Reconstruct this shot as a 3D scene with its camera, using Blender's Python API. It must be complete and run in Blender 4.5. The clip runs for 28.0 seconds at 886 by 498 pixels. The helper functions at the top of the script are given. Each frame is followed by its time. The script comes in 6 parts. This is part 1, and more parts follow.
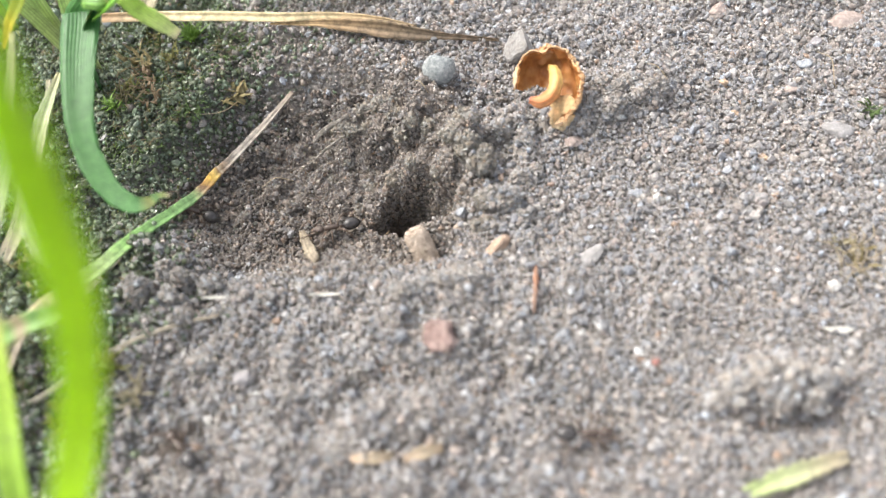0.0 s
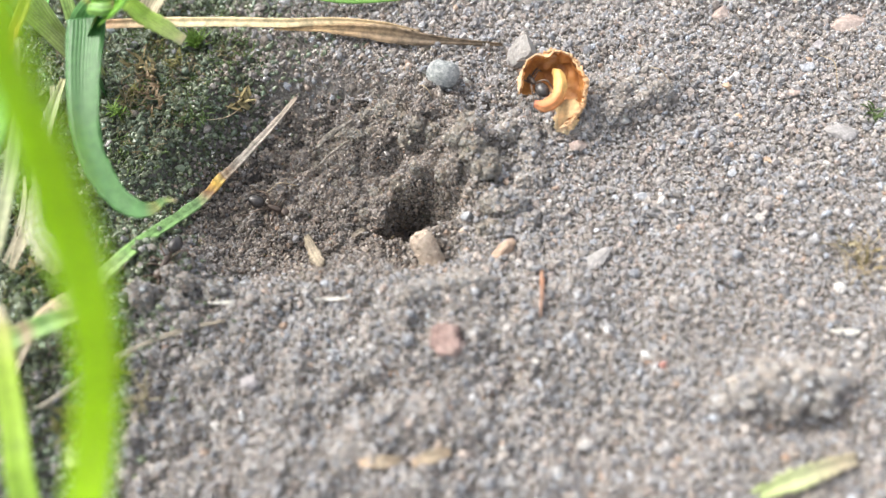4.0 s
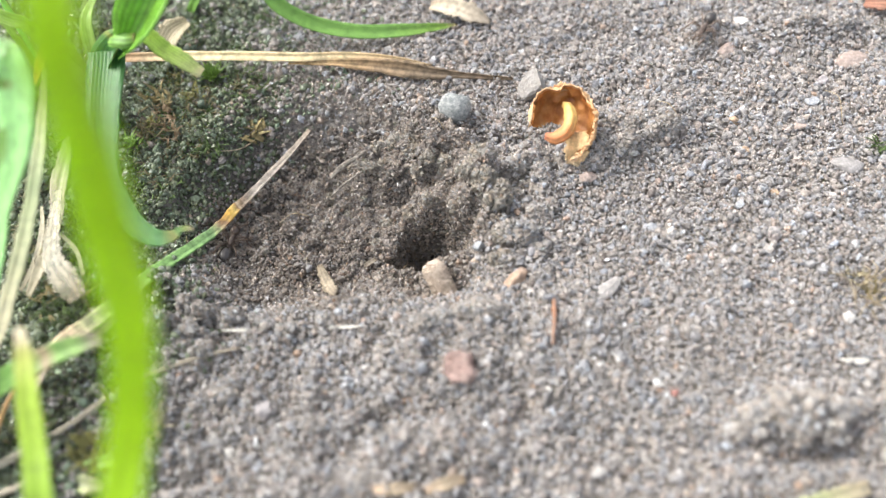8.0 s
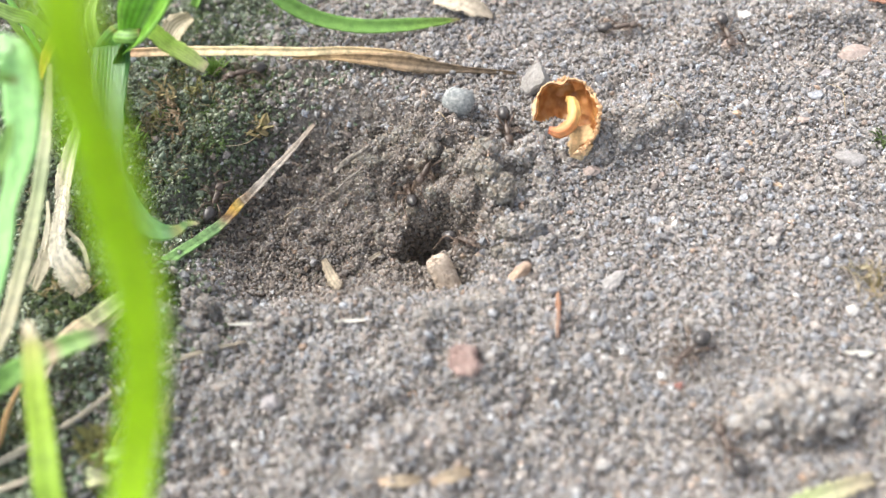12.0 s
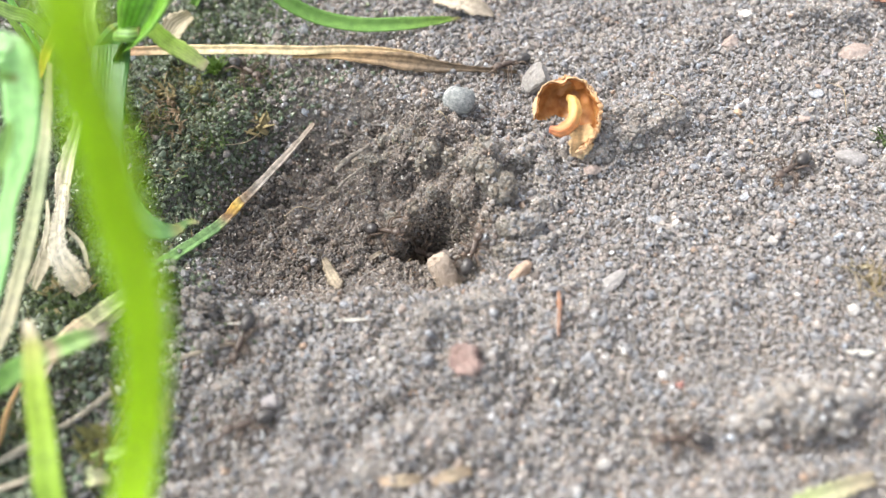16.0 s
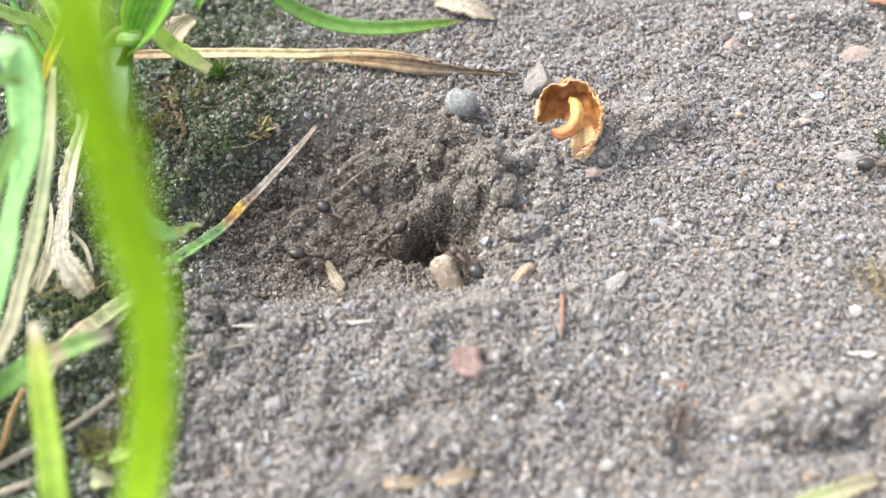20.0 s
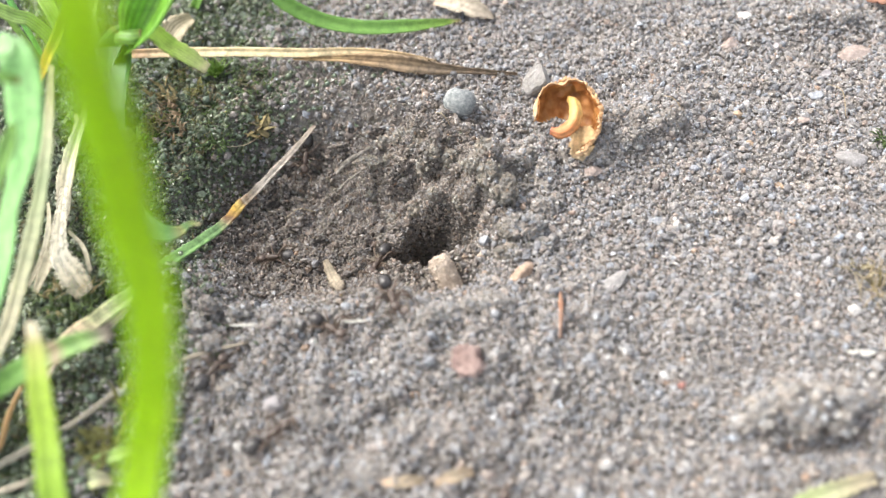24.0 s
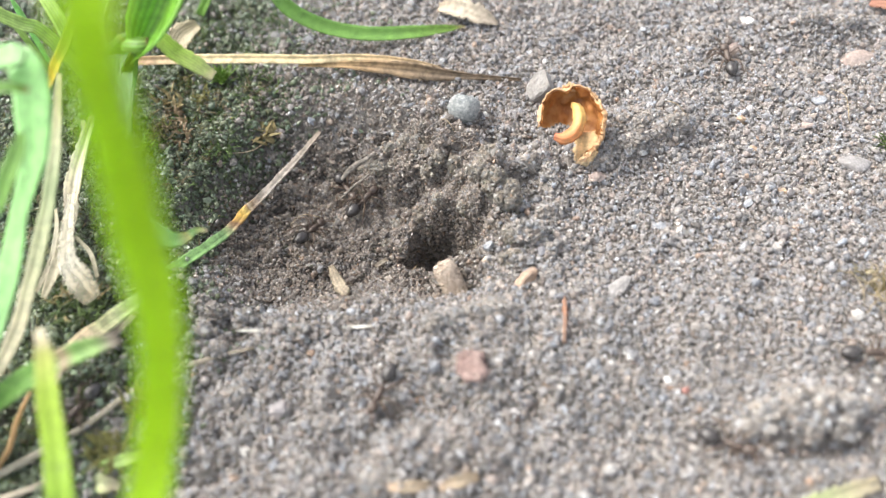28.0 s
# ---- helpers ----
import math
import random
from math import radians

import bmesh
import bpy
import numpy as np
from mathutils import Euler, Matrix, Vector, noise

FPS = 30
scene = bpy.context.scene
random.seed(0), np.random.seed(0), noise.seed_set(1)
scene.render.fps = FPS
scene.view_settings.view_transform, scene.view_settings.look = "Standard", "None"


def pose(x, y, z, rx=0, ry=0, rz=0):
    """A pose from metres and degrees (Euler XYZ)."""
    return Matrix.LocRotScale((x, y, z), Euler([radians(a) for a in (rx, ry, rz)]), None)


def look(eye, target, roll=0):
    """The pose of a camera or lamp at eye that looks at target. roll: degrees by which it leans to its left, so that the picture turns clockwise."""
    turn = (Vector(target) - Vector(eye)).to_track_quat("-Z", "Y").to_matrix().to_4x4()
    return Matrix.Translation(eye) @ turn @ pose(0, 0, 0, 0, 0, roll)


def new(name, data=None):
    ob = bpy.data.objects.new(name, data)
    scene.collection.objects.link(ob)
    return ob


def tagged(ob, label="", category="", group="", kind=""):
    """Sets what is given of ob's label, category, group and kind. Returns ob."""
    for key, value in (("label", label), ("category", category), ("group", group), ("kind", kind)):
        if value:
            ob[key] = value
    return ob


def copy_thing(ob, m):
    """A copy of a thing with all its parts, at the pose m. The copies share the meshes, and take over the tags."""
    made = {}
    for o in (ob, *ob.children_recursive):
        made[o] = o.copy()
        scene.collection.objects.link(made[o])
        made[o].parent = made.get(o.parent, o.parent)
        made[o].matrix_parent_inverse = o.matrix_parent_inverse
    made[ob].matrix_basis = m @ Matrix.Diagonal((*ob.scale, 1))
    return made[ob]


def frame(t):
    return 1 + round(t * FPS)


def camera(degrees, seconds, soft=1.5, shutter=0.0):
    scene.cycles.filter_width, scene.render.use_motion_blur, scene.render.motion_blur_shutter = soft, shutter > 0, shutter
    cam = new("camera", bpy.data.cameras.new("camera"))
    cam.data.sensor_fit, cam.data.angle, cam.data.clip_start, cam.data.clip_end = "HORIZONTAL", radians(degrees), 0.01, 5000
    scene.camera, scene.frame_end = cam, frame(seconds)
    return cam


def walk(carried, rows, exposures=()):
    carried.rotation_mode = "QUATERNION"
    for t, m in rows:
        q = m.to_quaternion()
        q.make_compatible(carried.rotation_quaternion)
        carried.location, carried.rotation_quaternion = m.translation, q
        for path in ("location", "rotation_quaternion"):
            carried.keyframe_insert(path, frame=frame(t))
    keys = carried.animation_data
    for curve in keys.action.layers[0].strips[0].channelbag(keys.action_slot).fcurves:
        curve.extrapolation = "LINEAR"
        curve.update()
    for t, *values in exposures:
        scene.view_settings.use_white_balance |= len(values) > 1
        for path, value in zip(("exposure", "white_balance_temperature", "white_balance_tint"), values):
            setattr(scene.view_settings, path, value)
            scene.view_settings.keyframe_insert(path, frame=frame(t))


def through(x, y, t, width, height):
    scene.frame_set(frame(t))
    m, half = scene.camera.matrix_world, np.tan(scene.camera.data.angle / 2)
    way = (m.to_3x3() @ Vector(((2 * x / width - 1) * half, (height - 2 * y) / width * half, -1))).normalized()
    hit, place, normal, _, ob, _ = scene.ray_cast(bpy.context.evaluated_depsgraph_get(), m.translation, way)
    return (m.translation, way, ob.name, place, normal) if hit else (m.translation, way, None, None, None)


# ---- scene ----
# Everything below is laid out in millimetres and scaled to metres: x right, y away from the eye, z up.
MM = 0.001
cam = camera(54, 28.0, soft=1.35, shutter=1.0)
cam.data.dof.use_dof = True
cam.data.dof.focus_distance = 0.0665
cam.data.dof.aperture_fstop = 22.5
walk(cam, [
    (0.0, pose(0.00181, -0.03337, 0.05056, 31.261, 2.387, -3.318)),
    (0.5, pose(0.00172, -0.03322, 0.05058, 31.403, 2.327, -3.330)),
    (1.0, pose(0.00167, -0.03322, 0.05065, 31.523, 2.368, -3.412)),
    (1.5, pose(0.00162, -0.03340, 0.05079, 31.662, 2.354, -3.451)),
    (2.0, pose(0.00161, -0.03338, 0.05082, 31.688, 2.451, -3.410)),
    (2.5, pose(0.00146, -0.03334, 0.05062, 31.780, 2.381, -3.533)),
    (3.0, pose(0.00146, -0.03326, 0.05054, 31.633, 2.295, -3.604)),
    (3.5, pose(0.00133, -0.03336, 0.05051, 31.642, 2.332, -3.616)),
    (5.5, pose(0.00101, -0.03372, 0.05054, 31.872, 2.399, -3.578)),
    (6.0, pose(0.00071, -0.03370, 0.05070, 32.352, 2.346, -3.554)),
    (6.5, pose(0.00063, -0.03410, 0.05081, 33.959, 2.151, -3.538)),
    (7.0, pose(0.00037, -0.03436, 0.05095, 34.022, 2.249, -3.411)),
    (7.5, pose(0.00033, -0.03452, 0.05086, 34.183, 2.322, -3.352)),
    (8.0, pose(0.00034, -0.03430, 0.05082, 34.167, 2.278, -3.458)),
    (8.5, pose(0.00031, -0.03424, 0.05087, 34.054, 2.312, -3.475)),
    (9.0, pose(0.00028, -0.03435, 0.05094, 34.073, 2.363, -3.437)),
    (9.5, pose(0.00016, -0.03434, 0.05101, 33.945, 2.370, -3.493)),
    (10.0, pose(0.00007, -0.03439, 0.05090, 33.884, 2.375, -3.485)),
    (10.5, pose(0.00016, -0.03436, 0.05091, 33.867, 2.397, -3.495)),
    (11.0, pose(0.00011, -0.03414, 0.05091, 33.676, 2.352, -3.507)),
    (11.5, pose(0.00025, -0.03431, 0.05098, 33.831, 2.466, -3.470)),
    (12.0, pose(0.00013, -0.03448, 0.05094, 33.858, 2.416, -3.496)),
    (12.5, pose(0.00015, -0.03441, 0.05110, 33.687, 2.457, -3.522)),
    (14.5, pose(0.00006, -0.03446, 0.05091, 33.860, 2.362, -3.573)),
    (15.0, pose(-0.00005, -0.03446, 0.05087, 33.787, 2.363, -3.551)),
    (15.5, pose(-0.00003, -0.03449, 0.05096, 33.763, 2.389, -3.499)),
    (16.0, pose(0.00000, -0.03441, 0.05087, 33.787, 2.337, -3.527)),
    (16.5, pose(-0.00005, -0.03455, 0.05099, 33.931, 2.366, -3.520)),
    (17.0, pose(-0.00002, -0.03438, 0.05116, 33.851, 2.391, -3.516)),
    (17.5, pose(0.00004, -0.03440, 0.05115, 33.872, 2.476, -3.472)),
    (18.0, pose(-0.00007, -0.03455, 0.05095, 33.957, 2.404, -3.570)),
    (18.5, pose(-0.00002, -0.03446, 0.05103, 33.876, 2.408, -3.597)),
    (19.0, pose(-0.00000, -0.03449, 0.05098, 34.006, 2.421, -3.584)),
    (19.5, pose(-0.00001, -0.03448, 0.05106, 34.045, 2.445, -3.603)),
    (20.0, pose(-0.00022, -0.03453, 0.05099, 33.978, 2.373, -3.622)),
    (20.5, pose(-0.00032, -0.03478, 0.05086, 34.076, 2.327, -3.595)),
    (21.0, pose(-0.00020, -0.03466, 0.05085, 33.995, 2.371, -3.531)),
    (21.5, pose(-0.00022, -0.03457, 0.05085, 33.983, 2.308, -3.568)),
    (23.5, pose(-0.00025, -0.03469, 0.05095, 34.094, 2.308, -3.613)),
    (24.0, pose(-0.00027, -0.03457, 0.05086, 34.026, 2.272, -3.707)),
    (24.5, pose(-0.00021, -0.03443, 0.05099, 33.983, 2.283, -3.650)),
    (25.0, pose(-0.00026, -0.03439, 0.05092, 34.073, 2.227, -3.673)),
    (25.5, pose(-0.00027, -0.03448, 0.05111, 33.989, 2.334, -3.684)),
    (26.0, pose(-0.00024, -0.03455, 0.05124, 34.020, 2.417, -3.604)),
    (26.5, pose(-0.00033, -0.03455, 0.05129, 34.090, 2.431, -3.649)),
    (27.0, pose(-0.00019, -0.03449, 0.05115, 34.153, 2.525, -3.603)),
    (27.5, pose(-0.00028, -0.03453, 0.05129, 34.162, 2.484, -3.624)),
    (28.0, pose(-0.00025, -0.03456, 0.05127, 34.172, 2.584, -3.620)),
])

# ---- light: bright hazy sky, broad soft sun from behind and to the left ----
SUN_ELEV, SUN_AZ = 51.0, -63.0   # degrees; azimuth from +y towards +x
world = bpy.data.worlds.new("sky")
scene.world = world
world.use_nodes = True
wn = world.node_tree.nodes
sky = wn.new("ShaderNodeTexSky")
sky.sky_type = "NISHITA"
sky.sun_disc = False
sky.sun_elevation = radians(SUN_ELEV)
sky.sun_rotation = radians(SUN_AZ)
sky.air_density, sky.dust_density = 1.0, 4.0
wn["Background"].inputs["Strength"].default_value = 0.15
haze = wn.new("ShaderNodeHueSaturation")
haze.inputs["Saturation"].default_value = 0.38
world.node_tree.links.new(sky.outputs["Color"], haze.inputs["Color"])
world.node_tree.links.new(haze.outputs["Color"], wn["Background"].inputs["Color"])
sun_data = bpy.data.lights.new("sun", "SUN")
sun_data.energy, sun_data.angle, sun_data.color = 1.5, radians(40), (1.0, 0.965, 0.89)
sun = new("sun", sun_data)
az, el = radians(SUN_AZ), radians(SUN_ELEV)
sun.matrix_world = look((math.sin(az) * math.cos(el), math.cos(az) * math.cos(el), math.sin(el)), (0, 0, 0))
scene.view_settings.exposure = 1.41


# ---- materials ----
def material(name):
    m = bpy.data.materials.new(name)
    m.use_nodes = True
    nt = m.node_tree
    return m, nt, nt.nodes["Principled BSDF"]


def node(nt, kind, **vals):
    n = nt.nodes.new(kind)
    for k, v in vals.items():
        if k in n.inputs:
            n.inputs[k].default_value = v
    return n


def ramp(nt, fac, stops, interpolation="LINEAR"):
    r = nt.nodes.new("ShaderNodeValToRGB")
    r.color_ramp.interpolation = interpolation
    els = r.color_ramp.elements
    while len(els) < len(stops):
        els.new(0.5)
    for e, (p, c) in zip(els, stops):
        e.position, e.color = p, (*c, 1)
    nt.links.new(fac, r.inputs["Fac"])
    return r.outputs["Color"]


def noise_fac(nt, scale, detail=4.0, coord="Object", rough=0.6):
    tc = nt.nodes.new("ShaderNodeTexCoord")
    n = node(nt, "ShaderNodeTexNoise", Scale=scale, Detail=detail, Roughness=rough)
    nt.links.new(tc.outputs[coord], n.inputs["Vector"])
    return n.outputs["Fac"]


def mix(nt, a, b, fac, blend="MIX"):
    m = nt.nodes.new("ShaderNodeMix")
    m.data_type, m.blend_type = "RGBA", blend
    for sock, v in ((m.inputs[0], fac), (m.inputs[6], a), (m.inputs[7], b)):
        if isinstance(v, (int, float)):
            sock.default_value = v
        elif isinstance(v, tuple):
            sock.default_value = (*v, 1)
        else:
            nt.links.new(v, sock)
    return m.outputs[2]


def bump(nt, bsdf, fac, strength, distance):
    b = node(nt, "ShaderNodeBump", Strength=strength, Distance=distance)
    nt.links.new(fac, b.inputs["Height"])
    nt.links.new(b.outputs["Normal"], bsdf.inputs["Normal"])


GRAIN_STOPS = [(0.0, (0.15, 0.138, 0.13)), (0.06, (0.23, 0.211, 0.195)), (0.25, (0.275, 0.252, 0.234)),
               (0.50, (0.305, 0.281, 0.262)), (0.72, (0.34, 0.314, 0.294)), (0.80, (0.345, 0.30, 0.265)),
               (0.86, (0.365, 0.34, 0.322)), (0.94, (0.42, 0.398, 0.38)), (0.965, (0.36, 0.27, 0.21)), (0.98, (0.40, 0.375, 0.35)), (1.0, (0.6, 0.58, 0.56))]


def grain_material(name, per_object=False, tone=1.0, tint=(1.0, 1.0, 1.0), wet=0.0, glassy=0.3):
    m, nt, bsdf = material(name)
    if per_object:
        src = nt.nodes.new("ShaderNodeObjectInfo").outputs["Random"]
    else:
        src = nt.nodes.new("ShaderNodeNewGeometry").outputs["Random Per Island"]
    col = ramp(nt, src, [(p, tuple(v * tone * q for v, q in zip(c, (tint[0] * 0.945, tint[1], tint[2] * 1.07)))) for p, c in GRAIN_STOPS])
    again = nt.nodes.new("ShaderNodeMath")
    again.operation = "MULTIPLY"
    again.inputs[1].default_value = 53.7
    nt.links.new(src, again.inputs[0])
    part_of = nt.nodes.new("ShaderNodeMath")
    part_of.operation = "FRACT"
    nt.links.new(again.outputs[0], part_of.inputs[0])
    hue = ramp(nt, part_of.outputs[0], [(0.0, (0.92, 0.995, 1.10)), (0.12, (0.96, 1.0, 1.06)), (0.3, (0.99, 1.0, 1.02)), (0.55, (1.02, 1.0, 0.97)), (0.8, (1.05, 0.99, 0.92)), (0.93, (1.08, 0.97, 0.90)), (1.0, (0.98, 1.0, 1.04))])
    col = mix(nt, col, hue, 1.0, "MULTIPLY")
    spots = noise_fac(nt, 5200.0, 3.0)
    col = mix(nt, col, ramp(nt, spots, [(0.3, (0.74, 0.73, 0.71)), (0.7, (1.18, 1.17, 1.15))]), 1.0, "MULTIPLY")
    dust = noise_fac(nt, 13000.0, 2.0)
    col = mix(nt, col, ramp(nt, dust, [(0.35, (0.78, 0.77, 0.76)), (0.55, (1.0, 1.0, 1.0)), (0.68, (1.42, 1.42, 1.43))]), 1.0, "MULTIPLY")
    nt.links.new(col, bsdf.inputs["Base Color"])
    rg = nt.nodes.new("ShaderNodeMapRange")
    nt.links.new(src, rg.inputs[0])
    rg.inputs[3].default_value, rg.inputs[4].default_value = 0.75 - 0.3 * wet, 0.3 - 0.12 * wet
    bsdf.inputs["Specular IOR Level"].default_value = 0.4 + 0.5 * wet
    nt.links.new(rg.outputs[0], bsdf.inputs["Roughness"])
    bump(nt, bsdf, spots, 0.6, 0.00006)
    glow = nt.nodes.new("ShaderNodeBsdfTranslucent")
    nt.links.new(col, glow.inputs["Color"])
    ms = nt.nodes.new("ShaderNodeMixShader")
    ms.inputs[0].default_value = glassy
    nt.links.new(bsdf.outputs[0], ms.inputs[1])
    nt.links.new(glow.outputs[0], ms.inputs[2])
    nt.links.new(ms.outputs[0], nt.nodes["Material Output"].inputs["Surface"])
    return m


MAT_GRAIN = grain_material("sand grains", tone=1.46, glassy=0.42)
MAT_GRIT = grain_material("fine pale quartz grit", tone=1.85, wet=0.6, glassy=0.42)
# the pit's browns are also toned down: the basin's shade is painted in
MAT_GRIT_PIT_SHADED = grain_material("fine brown quartz grit", tone=1.15, tint=(1.05, 0.97, 0.89), wet=0.9, glassy=0.4)
MAT_PIT_SHADED = grain_material("brown pit grains with shade in the tone", tone=0.9, tint=(1.06, 0.965, 0.87), wet=0.8)
MAT_GRAIN_ONE = grain_material("single sand grain", True, 1.05)


def soil_material(name, tone=1.0):
    m, nt, bsdf = material(name)
    big = noise_fac(nt, 160.0, 5.0)
    fine = noise_fac(nt, 3500.0, 4.0)
    col = ramp(nt, big, [(0.3, (0.20, 0.178, 0.158)), (0.55, (0.27, 0.243, 0.217)), (0.75, (0.32, 0.29, 0.262))])
    lo, hi = 0.55 * tone, 1.45 * tone
    col = mix(nt, col, ramp(nt, fine, [(0.3, (lo, lo, lo)), (0.7, (hi, hi, hi))]), 1.0, "MULTIPLY")
    nt.links.new(col, bsdf.inputs["Base Color"])
    bsdf.inputs["Roughness"].default_value = 0.9
    bump(nt, bsdf, fine, 0.9, 0.00025)
    return m


MAT_SOIL = soil_material("grey brown soil between grains")
# half tone in the pit: the basin's shade is put into this colour
MAT_SOIL_PIT_SHADED = soil_material("pit soil with shade in the tone", 0.5)
# moss colour, halved again for shade cast by the grass
MAT_SOIL_MOSSY_SHADED = soil_material("moss soil with grass shade in the tone", 0.5)


def stone_material(name, stops, scale=900.0, rough=0.7, relief=0.0001, through=0.0):
    m, nt, bsdf = material(name)
    a = noise_fac(nt, scale, 6.0, rough=0.7)
    b = noise_fac(nt, scale * 6, 3.0)
    col = ramp(nt, a, stops)
    col = mix(nt, col, ramp(nt, b, [(0.3, (0.7, 0.7, 0.7)), (0.7, (1.25, 1.25, 1.25))]), 1.0, "MULTIPLY")
    nt.links.new(col, bsdf.inputs["Base Color"])
    bsdf.inputs["Roughness"].default_value = rough
    if through:
        bsdf.inputs["Transmission Weight"].default_value = through
        bsdf.inputs["IOR"].default_value = 1.5
    bump(nt, bsdf, b, 0.7, relief)
    return m


def leaf_material(name, along, veins=14.0, rough=0.45, see_through=0.35, contrast=0.25, mottle=(0.72, 1.08), clear=0.0):
    """A blade's skin: colour along its length, ribs across it, light that passes through."""
    m, nt, bsdf = material(name)
    uv = nt.nodes.new("ShaderNodeTexCoord").outputs["UV"]
    sep = nt.nodes.new("ShaderNodeSeparateXYZ")
    nt.links.new(uv, sep.inputs[0])
    wob = noise_fac(nt, 450.0, 4.0)
    off = nt.nodes.new("ShaderNodeMath")
    off.operation = "MULTIPLY_ADD"
    off.inputs[1].default_value, off.inputs[2].default_value = 0.09, -0.045
    nt.links.new(wob, off.inputs[0])
    add = nt.nodes.new("ShaderNodeMath")
    nt.links.new(sep.outputs[1], add.inputs[0])
    nt.links.new(off.outputs[0], add.inputs[1])
    col = ramp(nt, add.outputs[0], along)
    rib = nt.nodes.new("ShaderNodeMath")
    rib.operation = "MULTIPLY"
    rib.inputs[1].default_value = veins * 2 * math.pi
    nt.links.new(sep.outputs[0], rib.inputs[0])
    sn = nt.nodes.new("ShaderNodeMath")
    sn.operation = "SINE"
    nt.links.new(rib.outputs[0], sn.inputs[0])
    rng = nt.nodes.new("ShaderNodeMapRange")
    rng.inputs[1].default_value = -1.0
    nt.links.new(sn.outputs[0], rng.inputs[0])
    lo, hi = 1 - contrast, 1 + contrast
    col = mix(nt, col, ramp(nt, rng.outputs[0], [(0.1, (lo, lo, lo)), (0.9, (hi, hi, hi))]), 1.0, "MULTIPLY")
    grain = noise_fac(nt, 1500.0, 5.0, rough=0.7)
    col = mix(nt, col, ramp(nt, grain, [(0.35, (mottle[0], mottle[0] * 1.03, mottle[0])), (0.6, (mottle[1], mottle[1], mottle[1] * 0.98))]), 1.0, "MULTIPLY")
    nt.links.new(col, bsdf.inputs["Base Color"])
    bsdf.inputs["Roughness"].default_value = rough
    bump(nt, bsdf, rng.outputs[0], 0.5, 0.00004)
    if see_through:
        tr = nt.nodes.new("ShaderNodeBsdfTranslucent")
        nt.links.new(col, tr.inputs["Color"])
        ms = nt.nodes.new("ShaderNodeMixShader")
        ms.inputs[0].default_value = see_through
        nt.links.new(bsdf.outputs[0], ms.inputs[1])
        nt.links.new(tr.outputs[0], ms.inputs[2])
        out = ms.outputs[0]
        if clear:
            thin = nt.nodes.new("ShaderNodeMixShader")
            thin.inputs[0].default_value = clear
            nt.links.new(out, thin.inputs[1])
            nt.links.new(nt.nodes.new("ShaderNodeBsdfTransparent").outputs[0], thin.inputs[2])
            out = thin.outputs[0]
        nt.links.new(out, nt.nodes["Material Output"].inputs["Surface"])
    return m


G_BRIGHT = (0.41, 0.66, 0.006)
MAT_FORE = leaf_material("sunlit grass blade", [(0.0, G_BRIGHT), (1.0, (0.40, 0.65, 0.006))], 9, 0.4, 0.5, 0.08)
MAT_BLADE = leaf_material("green grass blade", [(0.0, (0.22, 0.42, 0.09)), (0.7, (0.22, 0.42, 0.10)), (0.93, (0.22, 0.36, 0.06)), (1.0, (0.5, 0.4, 0.2))], 9, 0.4, 0.35)
MAT_HANG = leaf_material("bluish green ribbed blade", [(0.0, (0.055, 0.18, 0.055)), (0.4, (0.07, 0.195, 0.05)), (0.6, (0.085, 0.23, 0.06)), (0.74, (0.095, 0.26, 0.07)), (0.82, (0.28, 0.30, 0.08)), (0.86, (0.14, 0.30, 0.08)), (0.93, (0.30, 0.36, 0.12)), (1.0, (0.45, 0.38, 0.25))], 11, 0.45, 0.3, 0.2)
MAT_FOLD = leaf_material("fresh folded blade", [(0.0, (0.20, 0.46, 0.05)), (1.0, (0.25, 0.50, 0.07))], 10, 0.35, 0.4, 0.15)
MAT_WIDE = leaf_material("pale bleached blade", [(0.0, (0.75, 0.80, 0.62)), (0.1, (0.46, 0.78, 0.34)), (0.7, (0.44, 0.76, 0.34)), (1.0, (0.46, 0.7, 0.34))], 10, 0.45, 0.45, 0.16)
MAT_STUB = leaf_material("cropped blade with bleached tip", [(0.0, (0.92, 0.84, 0.68)), (0.10, (0.86, 0.77, 0.52)), (0.16, (0.5, 0.52, 0.16)), (0.3, (0.38, 0.53, 0.06)), (1.0, (0.24, 0.45, 0.05))], 7, 0.4, 0.35, 0.15)
MAT_CUT = leaf_material("cut blade with pale end", [(0.0, (0.24, 0.44, 0.10)), (0.60, (0.24, 0.46, 0.11)), (0.67, (0.44, 0.33, 0.21)), (0.74, (0.26, 0.46, 0.12)), (0.88, (0.30, 0.46, 0.15)), (0.95, (0.34, 0.30, 0.22)), (1.0, (0.22, 0.17, 0.14))], 6, 0.45, 0.3, 0.15)
MAT_CUTEND = leaf_material("cut yellow green blade", [(0.0, (0.42, 0.64, 0.10)), (0.5, (0.52, 0.70, 0.16)), (0.88, (0.66, 0.74, 0.32)), (1.0, (0.80, 0.72, 0.50))], 6, 0.45, 0.45, 0.08)
MAT_TANSTRAW = leaf_material("orange tan straw", [(0.0, (0.44, 0.27, 0.12)), (1.0, (0.52, 0.33, 0.15))], 3, 0.6, 0.2, 0.15)
MAT_STRAW = leaf_material("dead straw-coloured blade", [(0.0, (0.36, 0.22, 0.12)), (0.14, (0.76, 0.62, 0.38)), (0.5, (0.70, 0.56, 0.34)), (0.75, (0.58, 0.43, 0.25)), (1.0, (0.40, 0.30, 0.19))], 2, 0.6, 0.25, 0.1, (0.6, 1.15))
